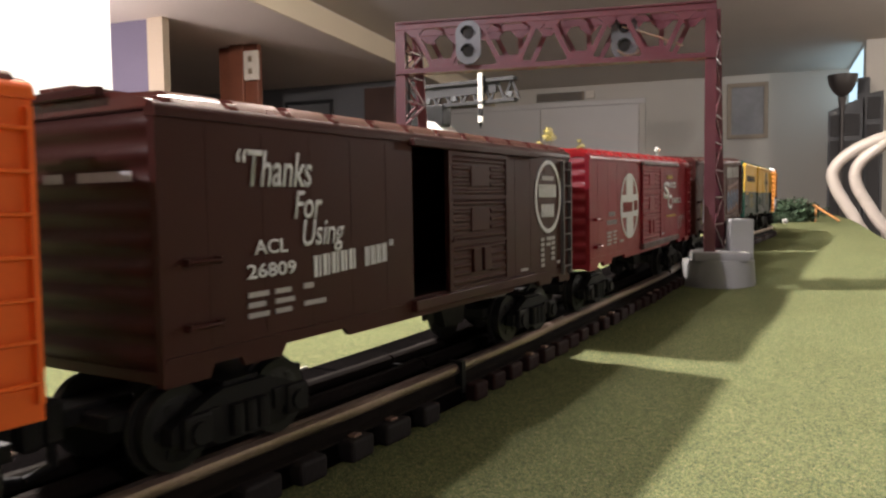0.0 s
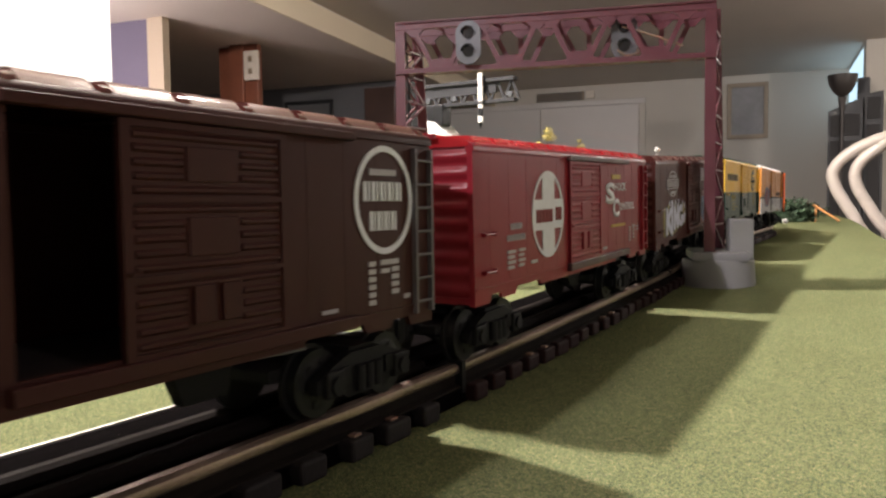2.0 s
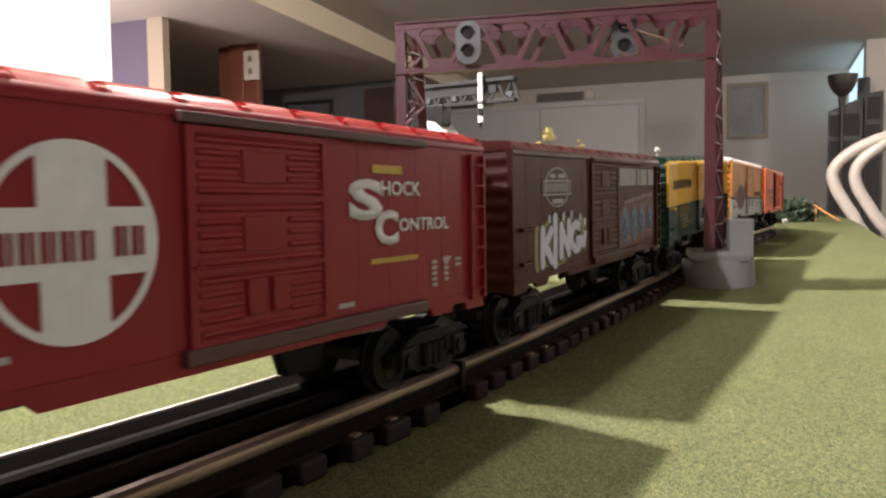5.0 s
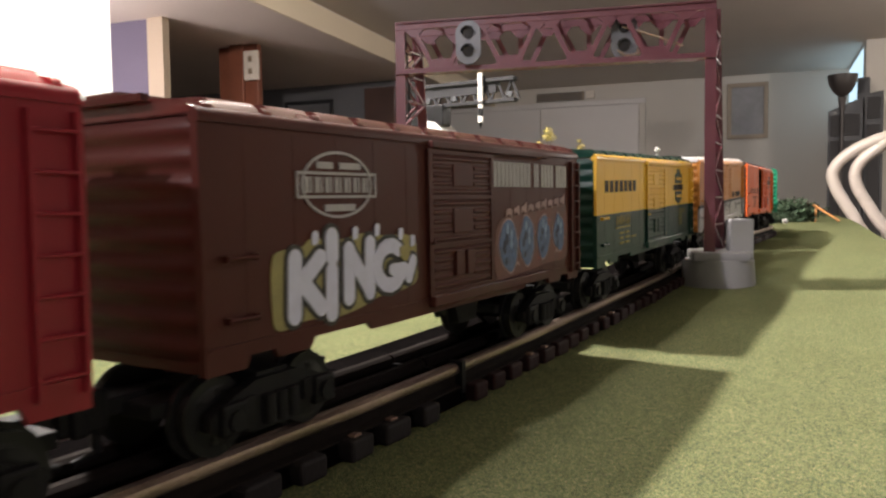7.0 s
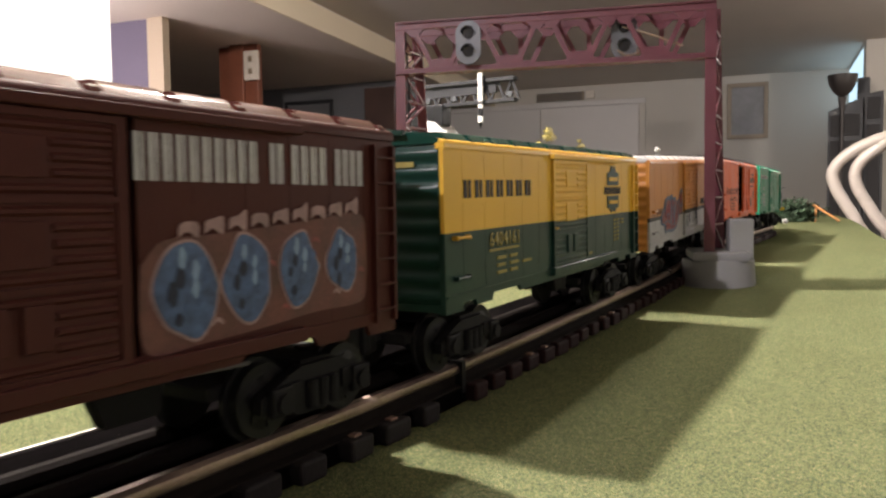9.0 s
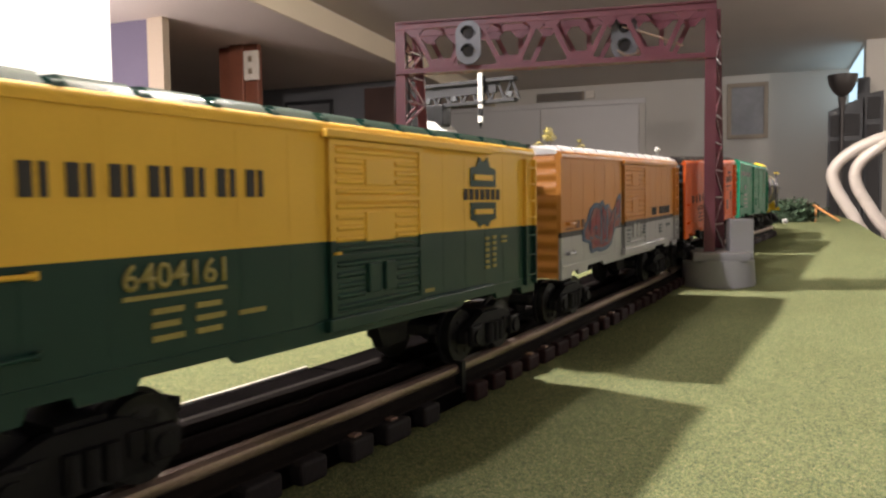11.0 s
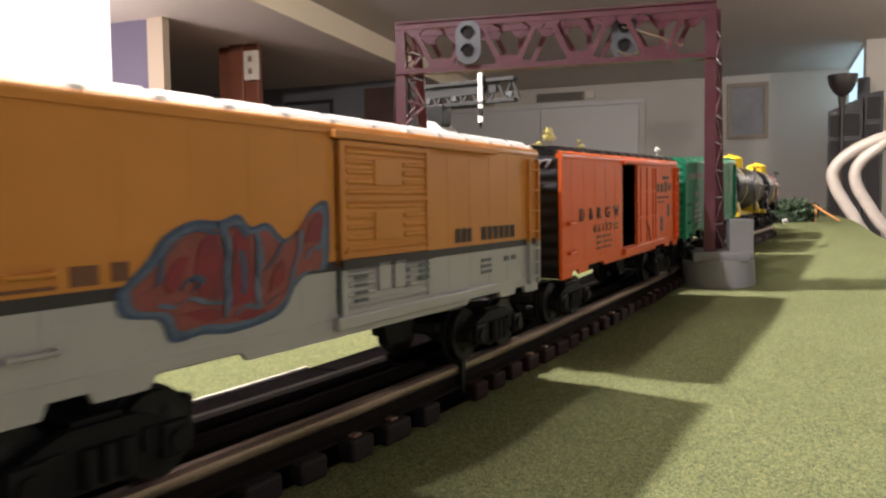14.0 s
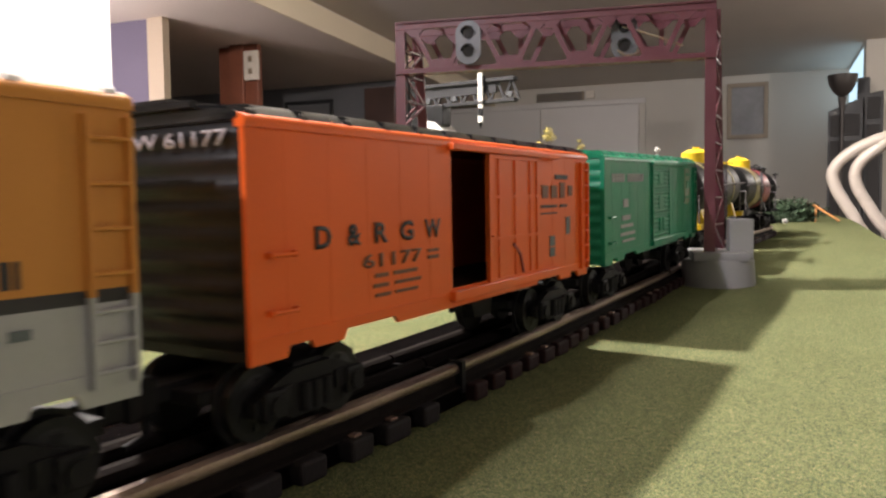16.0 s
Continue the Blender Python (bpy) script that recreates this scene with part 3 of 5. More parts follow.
        for dz in (-0.0078, 0.0078):
            part("lens", rod(nb(), (x, rear - 0.0096, zc + dz), (x, rear - 0.0070, zc + dz), 0.0047, 24), M["lens"], head)
            bm = nb()
            seg = 16
            ra = []
            for k in range(seg + 1):
                an = math.pi * k / seg
                ra.append([bm.verts.new((x + r * math.cos(an), yy, zc + dz + r * math.sin(an))) for r, yy in ((0.0058, rear - 0.0082), (0.0058, rear - 0.0130), (0.0052, rear - 0.0130), (0.0052, rear - 0.0082))])
            for p0, p1 in zip(ra, ra[1:]):
                for j in range(4):
                    bm.faces.new((p0[j], p0[(j + 1) % 4], p1[(j + 1) % 4], p1[j]))
            part("hood", bm, M["lens"], head)
    bm = nb()
    tube(bm, curve_points([(0.195, 0.006, 0.232), (0.209, 0.006, 0.227), (0.227, 0.008, 0.221), (0.245, 0.012, 0.214)], 8), 0.0008, 6)
    part("wire", bm, M["steel"], t)
    bm = nb()
    tube(bm, curve_points([(0.191, 0.004, 0.212), (0.199, 0.003, 0.207), (0.211, 0.004, 0.209), (0.219, 0.008, 0.208)], 8), 0.0008, 6)
    part("wire", bm, M["steel"], t)
    return t


signal_bridge()


# ---------------- scenery behind the train ----------------
def girder_crane():
    zb = MAT + rise(1.45)
    t = thing("gantry_crane", "grey plastic girder crane with a striped hanging pole", "toy crane", m=pose(-0.80, 1.45, zb))
    z1, z0 = 0.335, 0.290
    part("web_plate", box(nb(), -0.125, 0.070, -0.004, 0.004, z0 + 0.018, z1 - 0.003, 0.001), M["clear"], t)
    for z in (z1, z0):
        part("chord", box(nb(), -0.125, 0.115, -0.010, 0.010, z - 0.004, z + 0.004, 0.001), M["clear"], t)
    for k in range(7):
        x = -0.115 + k * 0.034
        bm = nb()
        beam(bm, (x, 0, z0), (x + 0.017, 0, z1), 0.005, 0.006, up=(0, 1, 0))
        part("brace", bm, M["clear"], t)
        bm = nb()
        beam(bm, (x + 0.034, 0, z0), (x + 0.017, 0, z1), 0.005, 0.006, up=(0, 1, 0))
        part("brace", bm, M["clear"], t)
        if k % 2 == 0:
            part("rivet_plate", rod(nb(), (x + 0.017, -0.012, z0 + 0.012), (x + 0.017, -0.004, z0 + 0.012), 0.006, 14), M["headgrey"], t)
    part("cab", box(nb(), -0.125, -0.055, -0.020, 0.020, 0.245, 0.292, 0.004), M["black"], t)
    part("mast", box(nb(), -0.142, -0.118, -0.014, 0.014, 0, 0.36, 0.002), M["black"], t)
    part("footing", box(nb(), -0.160, -0.100, -0.030, 0.030, -0.001, 0.012, 0.003), M["black"], t)
    for k, (za, zb2, m) in enumerate(((0.350, 0.290, "shedwhite"), (0.290, 0.283, "black"), (0.283, 0.275, "shedwhite"), (0.275, 0.258, "black"), (0.258, 0.245, "shedwhite"))):
        part("pole_band", rod(nb(), (0.040, -0.018, za), (0.040, -0.018, zb2), 0.0058, 14), M[m], t)
    part("hook", rod(nb(), (0.040, -0.018, 0.245), (0.040, -0.018, 0.232), 0.0050, 12, 0.001), M["black"], t)
    part("bracket", box(nb(), 0.033, 0.047, -0.020, -0.008, 0.325, 0.345, 0.001), M["clear"], t)
    for o in t.children:
        for v in o.data.vertices:
            if v.co.z > 0.05:
                v.co.z -= 0.011
    return t


girder_crane()


def shed(x, y):
    zb = MAT + rise(y)
    t = thing("toy_shed", "small white toy house with faceted roof", "toy house", m=pose(x, y, zb))
    part("wall", box(nb(), -0.034, 0.034, -0.034, 0.034, -0.001, 0.194, 0.002), M["shedwhite"], t)
    bm = nb()
    prism(bm, [(-0.038, 0.193), (0.040, 0.193), (0.024, 0.218), (0.002, 0.241), (-0.016, 0.245), (-0.036, 0.226)], -0.038, 0.038, axis="y")
    part("roof", bm, M["shedwhite"], t)
    part("window", box(nb(), -0.012, 0.016, -0.037, -0.033, 0.13, 0.17, 0.001), M["lens"], t)
    return t


shed(-0.875, 1.46)


def clump(bm, rnd, c, r, n, size):
    for _ in range(n):
        d = Vector((rnd.gauss(0, 1), rnd.gauss(0, 1), rnd.gauss(0, 1))).normalized() * r * rnd.random() ** 0.4
        p = c + Vector((d.x, d.y, d.z * 0.8))
        u = Vector((rnd.gauss(0, 1), rnd.gauss(0, 1), rnd.gauss(0, 1))).normalized() * size * (0.6 + 0.8 * rnd.random())
        v = u.orthogonal().normalized() * size * 0.45
        bm.faces.new([bm.verts.new(q) for q in (p - u, p + v, p + u, p - v)])


def toy_tree(x, y, height, spread, leaf, label, seed, trunk=True):
    rnd = random.Random(seed)
    zb = MAT + rise(y)
    t = thing("toy_tree", label, "toy tree", m=pose(x, y, zb))
    bm = nb()
    rod(bm, (0, 0, -0.002), (0, 0, height * 0.8), height * 0.022 + 0.0008, 8, 0.0008)
    tips = []
    for k in range(7):
        an, h = k * 2.4, height * (0.45 + 0.07 * k)
        tip = Vector((spread * 0.7 * math.cos(an), spread * 0.7 * math.sin(an), h + height * 0.12))
        rod(bm, (0, 0, h - height * 0.1), tip, 0.0012, 6, 0.0005)
        tips.append(tip)
    part("trunk", bm, M["bark"], t)
    bm = nb()
    for tip in tips + [Vector((0, 0, height * 0.92))]:
        clump(bm, rnd, tip, spread * 0.42, 70, spread * 0.10)
    part("crown", bm, leaf, t)
    return t


toy_tree(-0.615, 1.45, 0.211, 0.026, M["leafy"], "toy tree with yellow-green blossom crown", 1)
toy_tree(-0.548, 1.46, 0.187, 0.016, M["leafy"], "small toy tree with yellow-green crown", 2)


def bush(x, y, r, seed, label="low dark green toy bush"):
    rnd = random.Random(seed)
    t = thing("toy_bush", label, "toy bush", "bushes on the train table", m=pose(x, y, MAT + rise(y)))
    bm = nb()
    for k in range(5):
        rod(bm, (0, 0, -0.002), (r * 0.6 * math.cos(k * 1.9), r * 0.6 * math.sin(k * 1.9), r * 0.9), 0.0012, 6)
    part("stem", bm, M["bark"], t)
    bm = nb()
    for k in range(9):
        clump(bm, rnd, Vector((rnd.uniform(-r, r) * 0.8, rnd.uniform(-r, r) * 0.6, rnd.uniform(0.25, 1.0) * r)), r * 0.5, 60, r * 0.14)
    part("crown", bm, M["leafm"], t)
    return t


for i, (x, y, r) in enumerate(((-0.205, 2.10, 0.056), (-0.250, 2.12, 0.040), (-0.172, 2.14, 0.036), (-0.290, 2.05, 0.034), (-0.228, 1.98, 0.020))):
    bush(x, y, r, 10 + i)
bm = nb()
bmesh.ops.create_icosphere(bm, subdivisions=2, radius=0.0065, matrix=pose(-0.216, 1.96, MAT + rise(2) + 0.006))
for v in bm.verts:
    v.co += 0.002 * noise.noise_vector(v.co * 90)
solid("pebble", bm, M["globe"], "small white pebble on the grass mat", "pebble")
st = nb()
rod(st, (-0.171, 2.10, 0.075), (-0.108, 2.10, MAT + rise(2) + 0.003), 0.0028, 8)
rod(st, (-0.160, 2.10, 0.069), (-0.162, 2.10, MAT + rise(2) - 0.001), 0.0024, 8)
solid("wooden_stick", st, M["stick"], "thin orange wooden stick leaning on a peg", "stick")
bm = nb()
rod(bm, (-0.385, 1.445, MAT + rise(1.4) - 0.001), (-0.385, 1.445, 0.178), 0.0018, 10)
bmesh.ops.create_uvsphere(bm, u_segments=14, v_segments=10, radius=0.0060, matrix=pose(-0.385, 1.445, 0.183))
solid("lamp_post", bm, M["globe"], "white toy lamp post with a round globe", "toy lamp post")


# ---------------- chair beside the table ----------------
def tube_chair():
    t = thing("tube_chair", "white enamelled tube armchair beside the table", "chair")
    arms = ([(0.36, 2.70, 0.30), (0.12, 2.60, 0.300), (-0.026, 2.55, 0.266), (-0.062, 2.55, 0.255), (-0.105, 2.55, 0.234), (-0.145, 2.55, 0.203), (-0.166, 2.55, 0.167), (-0.159, 2.55, 0.125),
             (-0.137, 2.55, 0.081), (-0.110, 2.55, 0.036), (-0.085, 2.555, -0.011), (-0.02, 2.60, -0.10), (0.05, 2.64, -0.35), (0.06, 2.65, FLOOR + 0.012)],
            [(0.40, 2.70, 0.29), (0.13, 2.60, 0.300), (-0.014, 2.55, 0.257), (-0.047, 2.55, 0.236), (-0.086, 2.55, 0.204), (-0.106, 2.55, 0.168), (-0.101, 2.55, 0.124), (-0.075, 2.55, 0.073),
             (-0.043, 2.55, 0.019), (-0.018, 2.555, -0.014), (0.03, 2.575, -0.09), (0.09, 2.60, -0.35), (0.10, 2.61, FLOOR + 0.012)])
    for a in arms:
        smooth(part("arm_tube", tube(nb(), curve_points([(x + 0.015, y, z) for x, y, z in a], 7), 0.0170, 16), M["chairwhite"], t), 60)
    part("seat", box(nb(), 0.05, 0.50, 2.64, 3.05, -0.38, -0.34, 0.012), M["chairwhite"], t)
    for p in ((0.46, 2.98), (0.12, 3.0)):
        part("leg", rod(nb(), (*p, FLOOR), (*p, -0.36), 0.016, 14), M["chairwhite"], t)
    return t


tube_chair()

# ================= train =================
LEN, HALF_W = 0.2464, 0.030
WHEEL_R = 0.0105
PITCH_CARS = 0.2787
AXLES = []


def U(u):
    """Millimetres from the near end of a car to its own y."""
    return u / 244 * LEN - LEN / 2


def lettering(name, text, u0, u1, z0, z1, material, parent, shear=0.0, label="", x=0.0303, lean=0.0, bold=0.0):
    """Letters of the built-in font, fitted into a box on the car's side (millimetres)."""
    cu = bpy.data.curves.new(name, "FONT")
    cu.body, cu.size, cu.extrude, cu.shear, cu.offset, cu.resolution_u = text, 1.0, 0.0, shear, bold, 3
    tmp = new(name, cu)
    dg = bpy.context.evaluated_depsgraph_get()
    me = bpy.data.meshes.new_from_object(tmp.evaluated_get(dg))
    bpy.data.objects.remove(tmp)
    bpy.data.curves.remove(cu)
    bm = nb()
    bm.from_mesh(me)
    bpy.data.meshes.remove(me)
    xs, ys = [v.co.x for v in bm.verts], [v.co.y for v in bm.verts]
    ax, bx, ay, by = min(xs), max(xs), min(ys), max(ys)
    for v in bm.verts:
        f, g = (v.co.x - ax) / (bx - ax), (v.co.y - ay) / (by - ay)
        v.co = Vector((x, U(u0 + f * (u1 - u0)), (z0 + g * (z1 - z0) + lean * f) / 1000))
    r = bmesh.ops.extrude_face_region(bm, geom=list(bm.faces))
    for v in r["geom"]:
        if isinstance(v, bmesh.types.BMVert):
            v.co.x += 0.00015
    return part(name, bm, material, parent, label)


def bars(name, rects, material, parent, label="", x=0.0300, th=0.0004):
    """Plain raised bars (u0, u1, z0, z1) in millimetres."""
    if name == "small_print":
        bm = nb()
        for u0, u1, z0, z1 in rects:
            box(bm, x - 0.0002, x + th, U(u0), U(u1), z0 / 1000, z1 / 1000)
        return tagged(part(name, bm, material, parent, label), kind="stuff")
    for u0, u1, z0, z1 in rects:
        part(name[:-1] if name.endswith("bars") else name, box(nb(), x - 0.0002, x + th, U(u0), U(u1), z0 / 1000, z1 / 1000), material, parent, label)


def word_bars(u0, u1, z0, z1, n, gap=0.3, lean=0.0):
    """A row of n letter-wide marks, each a broad and a narrow plain bar."""
    w = (u1 - u0) / n
    out = []
    for i in range(n):
        a, b = u0 + i * w, u0 + (i + 1 - gap) * w
        lo, hi = z0 + lean * i / n, z1 + lean * i / n
        out += [(a, a + 0.48 * (b - a), lo, hi), (b - 0.28 * (b - a), b, lo, hi)]
    return out


def small_print(u0, z0, cols, rows, w=7.0, h=1.3, dz=2.6, du=9.5):
    return [(u0 + c * du, u0 + c * du + w - 1.2 * ((r + c) % 2), z0 - r * dz, z0 - r * dz + h) for c in range(cols) for r in range(rows)]


def disc(bm, u, z, ru, rz, x0, x1, seg=40):
    return prism(bm, [(U(u + ru * math.cos(k * math.tau / seg)), (z + rz * math.sin(k * math.tau / seg)) / 1000) for k in range(seg)], x0, x1)


def ring(bm, u, z, ru, rz, w, x0, x1, seg=48):
    vs = [[bm.verts.new((x, U(u + (ru - i) * math.cos(k * math.tau / seg)), (z + (rz - i) * math.sin(k * math.tau / seg)) / 1000))
           for x, i in ((x0, 0), (x1, 0), (x1, w), (x0, w))] for k in range(seg)]
    for k in range(seg):
        a, b = vs[k], vs[(k + 1) % seg]
        for j in range(4):
            bm.faces.new((a[j], a[(j + 1) % 4], b[(j + 1) % 4], b[j]))
    return bm


SKIRT = [(0, 24.3), (13, 24.3), (14.3, 27.4), (23, 27.4), (24.3, 25.0), (37, 25.0), (39, 28.1), (63.5, 28.1), (66, 25.7)]
OPEN0, OPEN1, SILL, LINTEL = 101.0, 150.0, 32.5, 84.0


def side_parts(car, s, lo, hi, hole, material):
    """One side wall with its stepped skirt; the paint band lo to hi of it, sheet by sheet."""
    x0, x1 = s * (HALF_W - 0.0016), s * HALF_W
    full = SKIRT + [(244 - u, z) for u, z in SKIRT[::-1]]

    def sheet(name, poly):
        pts = [(u, min(max(z, lo), hi)) for u, z in poly]
        out = [p for i, p in enumerate(pts) if p != pts[i - 1]]
        if len(out) > 2 and max(p[1] for p in out) - min(p[1] for p in out) > 0.05:
            part(name, prism(nb(), [(U(u), z / 1000) for u, z in out], x0, x1), material, car)

    low = [p for p in full if p[0] <= OPEN0] + [(OPEN0, 25.7)]
    high = [(OPEN1, 25.7)] + [p for p in full if p[0] >= OPEN1]
    if hole:
        sheet("side_wall", low + [(OPEN0, 86.5), (0, 86.5)])
        sheet("side_wall", high + [(244, 86.5), (OPEN1, 86.5)])
        sheet("side_sill", [(OPEN0, 25.7), (OPEN1, 25.7), (OPEN1, SILL), (OPEN0, SILL)])
        sheet("lintel", [(OPEN0, LINTEL), (OPEN1, LINTEL), (OPEN1, 86.5), (OPEN0, 86.5)])
        for u in (14, 32, 50, 68, 86, 165, 181, 197, 213, 229):
            z0, z1 = max(lo, 32.0), min(hi, 83.0)
            if z1 > z0:
                part("panel_seam", box(nb(), HALF_W - 0.0004, HALF_W + 0.00006, U(u - 0.3), U(u + 0.3), z0 / 1000, z1 / 1000), material, car)
        if lo < 33:
            for u0, u1 in ((1, 98.8), (200.2, 243)):
                part("sill_strip", box(nb(), HALF_W - 0.0004, HALF_W + 0.0004, U(u0), U(u1), 0.0300, 0.0310), material, car)
    else:
        sheet("side_wall", full + [(244, 86.5), (0, 86.5)])


def end_mesh(bm, near):
    """A corrugated end wall; the ridges run across the car."""
    prof = []
    n, z0, z1 = 9, 27.5, 86.0
    for i in range(n):
        a, b = z0 + (z1 - z0) * i / n, z0 + (z1 - z0) * (i + 1) / n
        for f, d in ((0.0, 0.0), (0.16, 0.1), (0.30, 1.15), (0.45, 1.7), (0.6, 1.7), (0.74, 1.2), (0.88, 0.15)):
            prof.append((a + f * (b - a), d))
    prof.append((z1, 0.0))
    w = HALF_W - 0.0018
    cols = [(-w, 0.0), (-w + 0.004, 1.0), (w - 0.004, 1.0), (w, 0.0)]
    base = U(0.6) if near else U(243.4)
    sg = -1 if near else 1
    grid = [[bm.verts.new((x, base + sg * d * k / 1000, z / 1000)) for x, k in cols] for z, d in prof]
    for r0, r1 in zip(grid, grid[1:]):
        for i in range(3):
            bm.faces.new((r0[i], r0[i + 1], r1[i + 1], r1[i]))
    return base, sg


def end_trim(car, base, sg, material):
    w = HALF_W - 0.0018
    for s in (-1, 1):
        part("corner_post", box(nb(), *sorted((s * (HALF_W - 0.0024), s * (HALF_W - 0.0001))), *sorted((base - sg * 0.0016, base + sg * 0.0006)), 0.0243, 0.0865), material, car)
    part("end_sill", box(nb(), -w, w, *sorted((base - sg * 0.0014, base + sg * 0.0004)), 0.0250, 0.0277), material, car)
    part("gable", prism(nb(), [(-HALF_W + 0.002, 0.0862), (HALF_W - 0.002, 0.0862), (0.006, 0.0905), (-0.006, 0.0905)], *sorted((base - sg * 0.001, base + sg * 0.0006)), axis="y"), material, car)


def eave_part(car, s, material):
    """The rounded lip along the top of a side."""
    c, r = (0.0280, 0.0855), 0.0027
    half = [(0.0270, 0.0846), (c[0] + r, 0.0846)] + [(c[0] + r * math.cos(a), c[1] + r * math.sin(a)) for a in [radians(82) * k / 6 for k in range(7)]] + [(0.0270, 0.0878)]
    smooth(part("eave", prism(nb(), [(s * x, z) for x, z in half], U(-0.2), U(244.2), axis="y"), material, car), 35)


def roof_parts(car, material):
    """A low double-pitch roof sheet with rounded edges, ribs and raised panels."""
    def prof(g):
        half = [(0.0272, 0.0866), (0.0281 + g, 0.0868), (0.0285 + g, 0.0874), (0.0282 + g, 0.0881 + g * 0.6), (0.0272 + g, 0.0887 + g), (0.0245, 0.0892 + g), (0.0140, 0.0903 + g), (0.005, 0.0908 + g)]
        return half + [(-x, z) for x, z in half[::-1]]
    roof = smooth(part("roof", prism(nb(), prof(0.0), U(-0.3), U(244.3), axis="y"), material, car, "low ribbed metal roof"), 40)
    for i in range(13):
        u = 4 + i * 19.67
        smooth(part("roof_rib", prism(nb(), prof(0.0009), U(u - 1.2), U(u + 1.2), axis="y"), material, roof), 40)
        if i < 12:
            for s in (-1, 1):
                smooth(part("roof_panel", prism(nb(), [(s * x, z) for x, z in ((0.0270, 0.0868), (0.0291, 0.0871), (0.0293, 0.0876), (0.0277, 0.0893), (0.0259, 0.0908), (0.0245, 0.0911), (0.0085, 0.0917), (0.0075, 0.0902))], U(u + 2.2), U(u + 17.4), axis="y"), material, roof), 50)
    return roof


def door_part(parent, material, u, plain=False, lower=None, split=0.0):
    """A ribbed sliding door; below 'split' it wears the lower paint."""
    w = 49.0
    x0, x1 = HALF_W + 0.0006, HALF_W + 0.0014

    def paint(z):
        return lower if lower is not None and z < split else material

    d = None
    for z0, z1 in ((31.5, split), (split, 83.0)) if lower is not None else ((31.5, 83.0),):
        bm = box(nb(), HALF_W - 0.0004, HALF_W + 0.0008, U(u), U(u + w), z0 / 1000, z1 / 1000)
        if d is None:
            d = part("door", bm, paint(z0), parent)
        else:
            part("upper_sheet", bm, paint(z0), d)
        for a, b in ((0, 2.5), (w - 2.5, w)):
            part("stile", box(nb(), HALF_W, HALF_W + 0.0015, U(u + a), U(u + b), z0 / 1000, z1 / 1000), paint(z0), d)
    for z0, z1 in ((31.5, 33), (81.5, 83), (48.5, 49.7), (65.5, 66.7)):
        part("stretcher", box(nb(), HALF_W, HALF_W + 0.0015, U(u + 2.5), U(u + w - 2.5), z0 / 1000, z1 / 1000), paint(z0), d)
    if plain:
        for k in (9, 24.5, 40):
            part("rib", box(nb(), HALF_W, x1, U(u + k - 0.6), U(u + k + 0.6), 0.033, 0.0815), material, d)
    else:
        for p0, p1 in ((33, 48.5), (49.7, 65.5), (66.7, 81.5)):
            for i in range(5):
                z = p0 + (p1 - p0) * (i + 0.5) / 5
                spans = ((3.2, 16), (33, 45.8)) if i in (1, 2, 3) else ((3.2, 45.8),)
                for a, b in spans:
                    bm = nb()
                    vs = [(x0, -1.2), (x1, -0.35), (x1, 0.35), (x0, 1.2)]
                    ra = [bm.verts.new((x, U(u + a), (z + e) / 1000)) for x, e in vs]
                    rb = [bm.verts.new((x, U(u + b), (z + e) / 1000)) for x, e in vs]
                    for j in range(4):
                        bm.faces.new((ra[j], ra[(j + 1) % 4], rb[(j + 1) % 4], rb[j]))
                    bm.faces.new(ra)
                    bm.faces.new(rb[::-1])
                    part("rib", bm, paint(z), d)
            if p0 > 40:
                part("panel", box(nb(), HALF_W, x1, U(u + 17), U(u + 32), (p0 + 3.4) / 1000, (p1 - 3.4) / 1000, 0.0003), paint(p0 + 5), d)
            else:
                for a, b in ((17.5, 23.5), (26, 32)):
                    part("panel", box(nb(), HALF_W, x1 + 0.0006, U(u + a), U(u + b), 0.0375, 0.0465, 0.0003), paint(p0), d)
    part("door_latch", box(nb(), HALF_W + 0.001, HALF_W + 0.0026, U(u + 1), U(u + 3.4), 0.050, 0.0508), paint(60), d)
    return d


def wheelset(parent, y):
    bm = nb()
    for s in (-1, 1):
        xa, xb = s * 0.0150, s * 0.0186
        rod(bm, (xa, 0, 0), (xb, 0, 0), WHEEL_R, 24)
        rod(bm, (s * 0.0136, 0, 0), (s * 0.0150, 0, 0), WHEEL_R + 0.0014, 24)
        rod(bm, (xb, 0, 0), (s * 0.0192, 0, 0), WHEEL_R * 0.78, 20, WHEEL_R * 0.5)
        for k in range(6):
            a = k * math.tau / 6
            box(bm, *sorted((s * 0.0186, s * 0.0194)), 0.0062 * math.cos(a) - 0.001, 0.0062 * math.cos(a) + 0.001,
                0.0062 * math.sin(a) - 0.001, 0.0062 * math.sin(a) + 0.001)
    rod(bm, (-0.022, 0, 0), (0.022, 0, 0), 0.0018, 10)
    ob = part("wheelset", bm, M["wheel"], parent, "blackened metal wheels on one axle")
    ob.location = (0, y, WHEEL_R)
    AXLES.append((ob, y))
    return ob


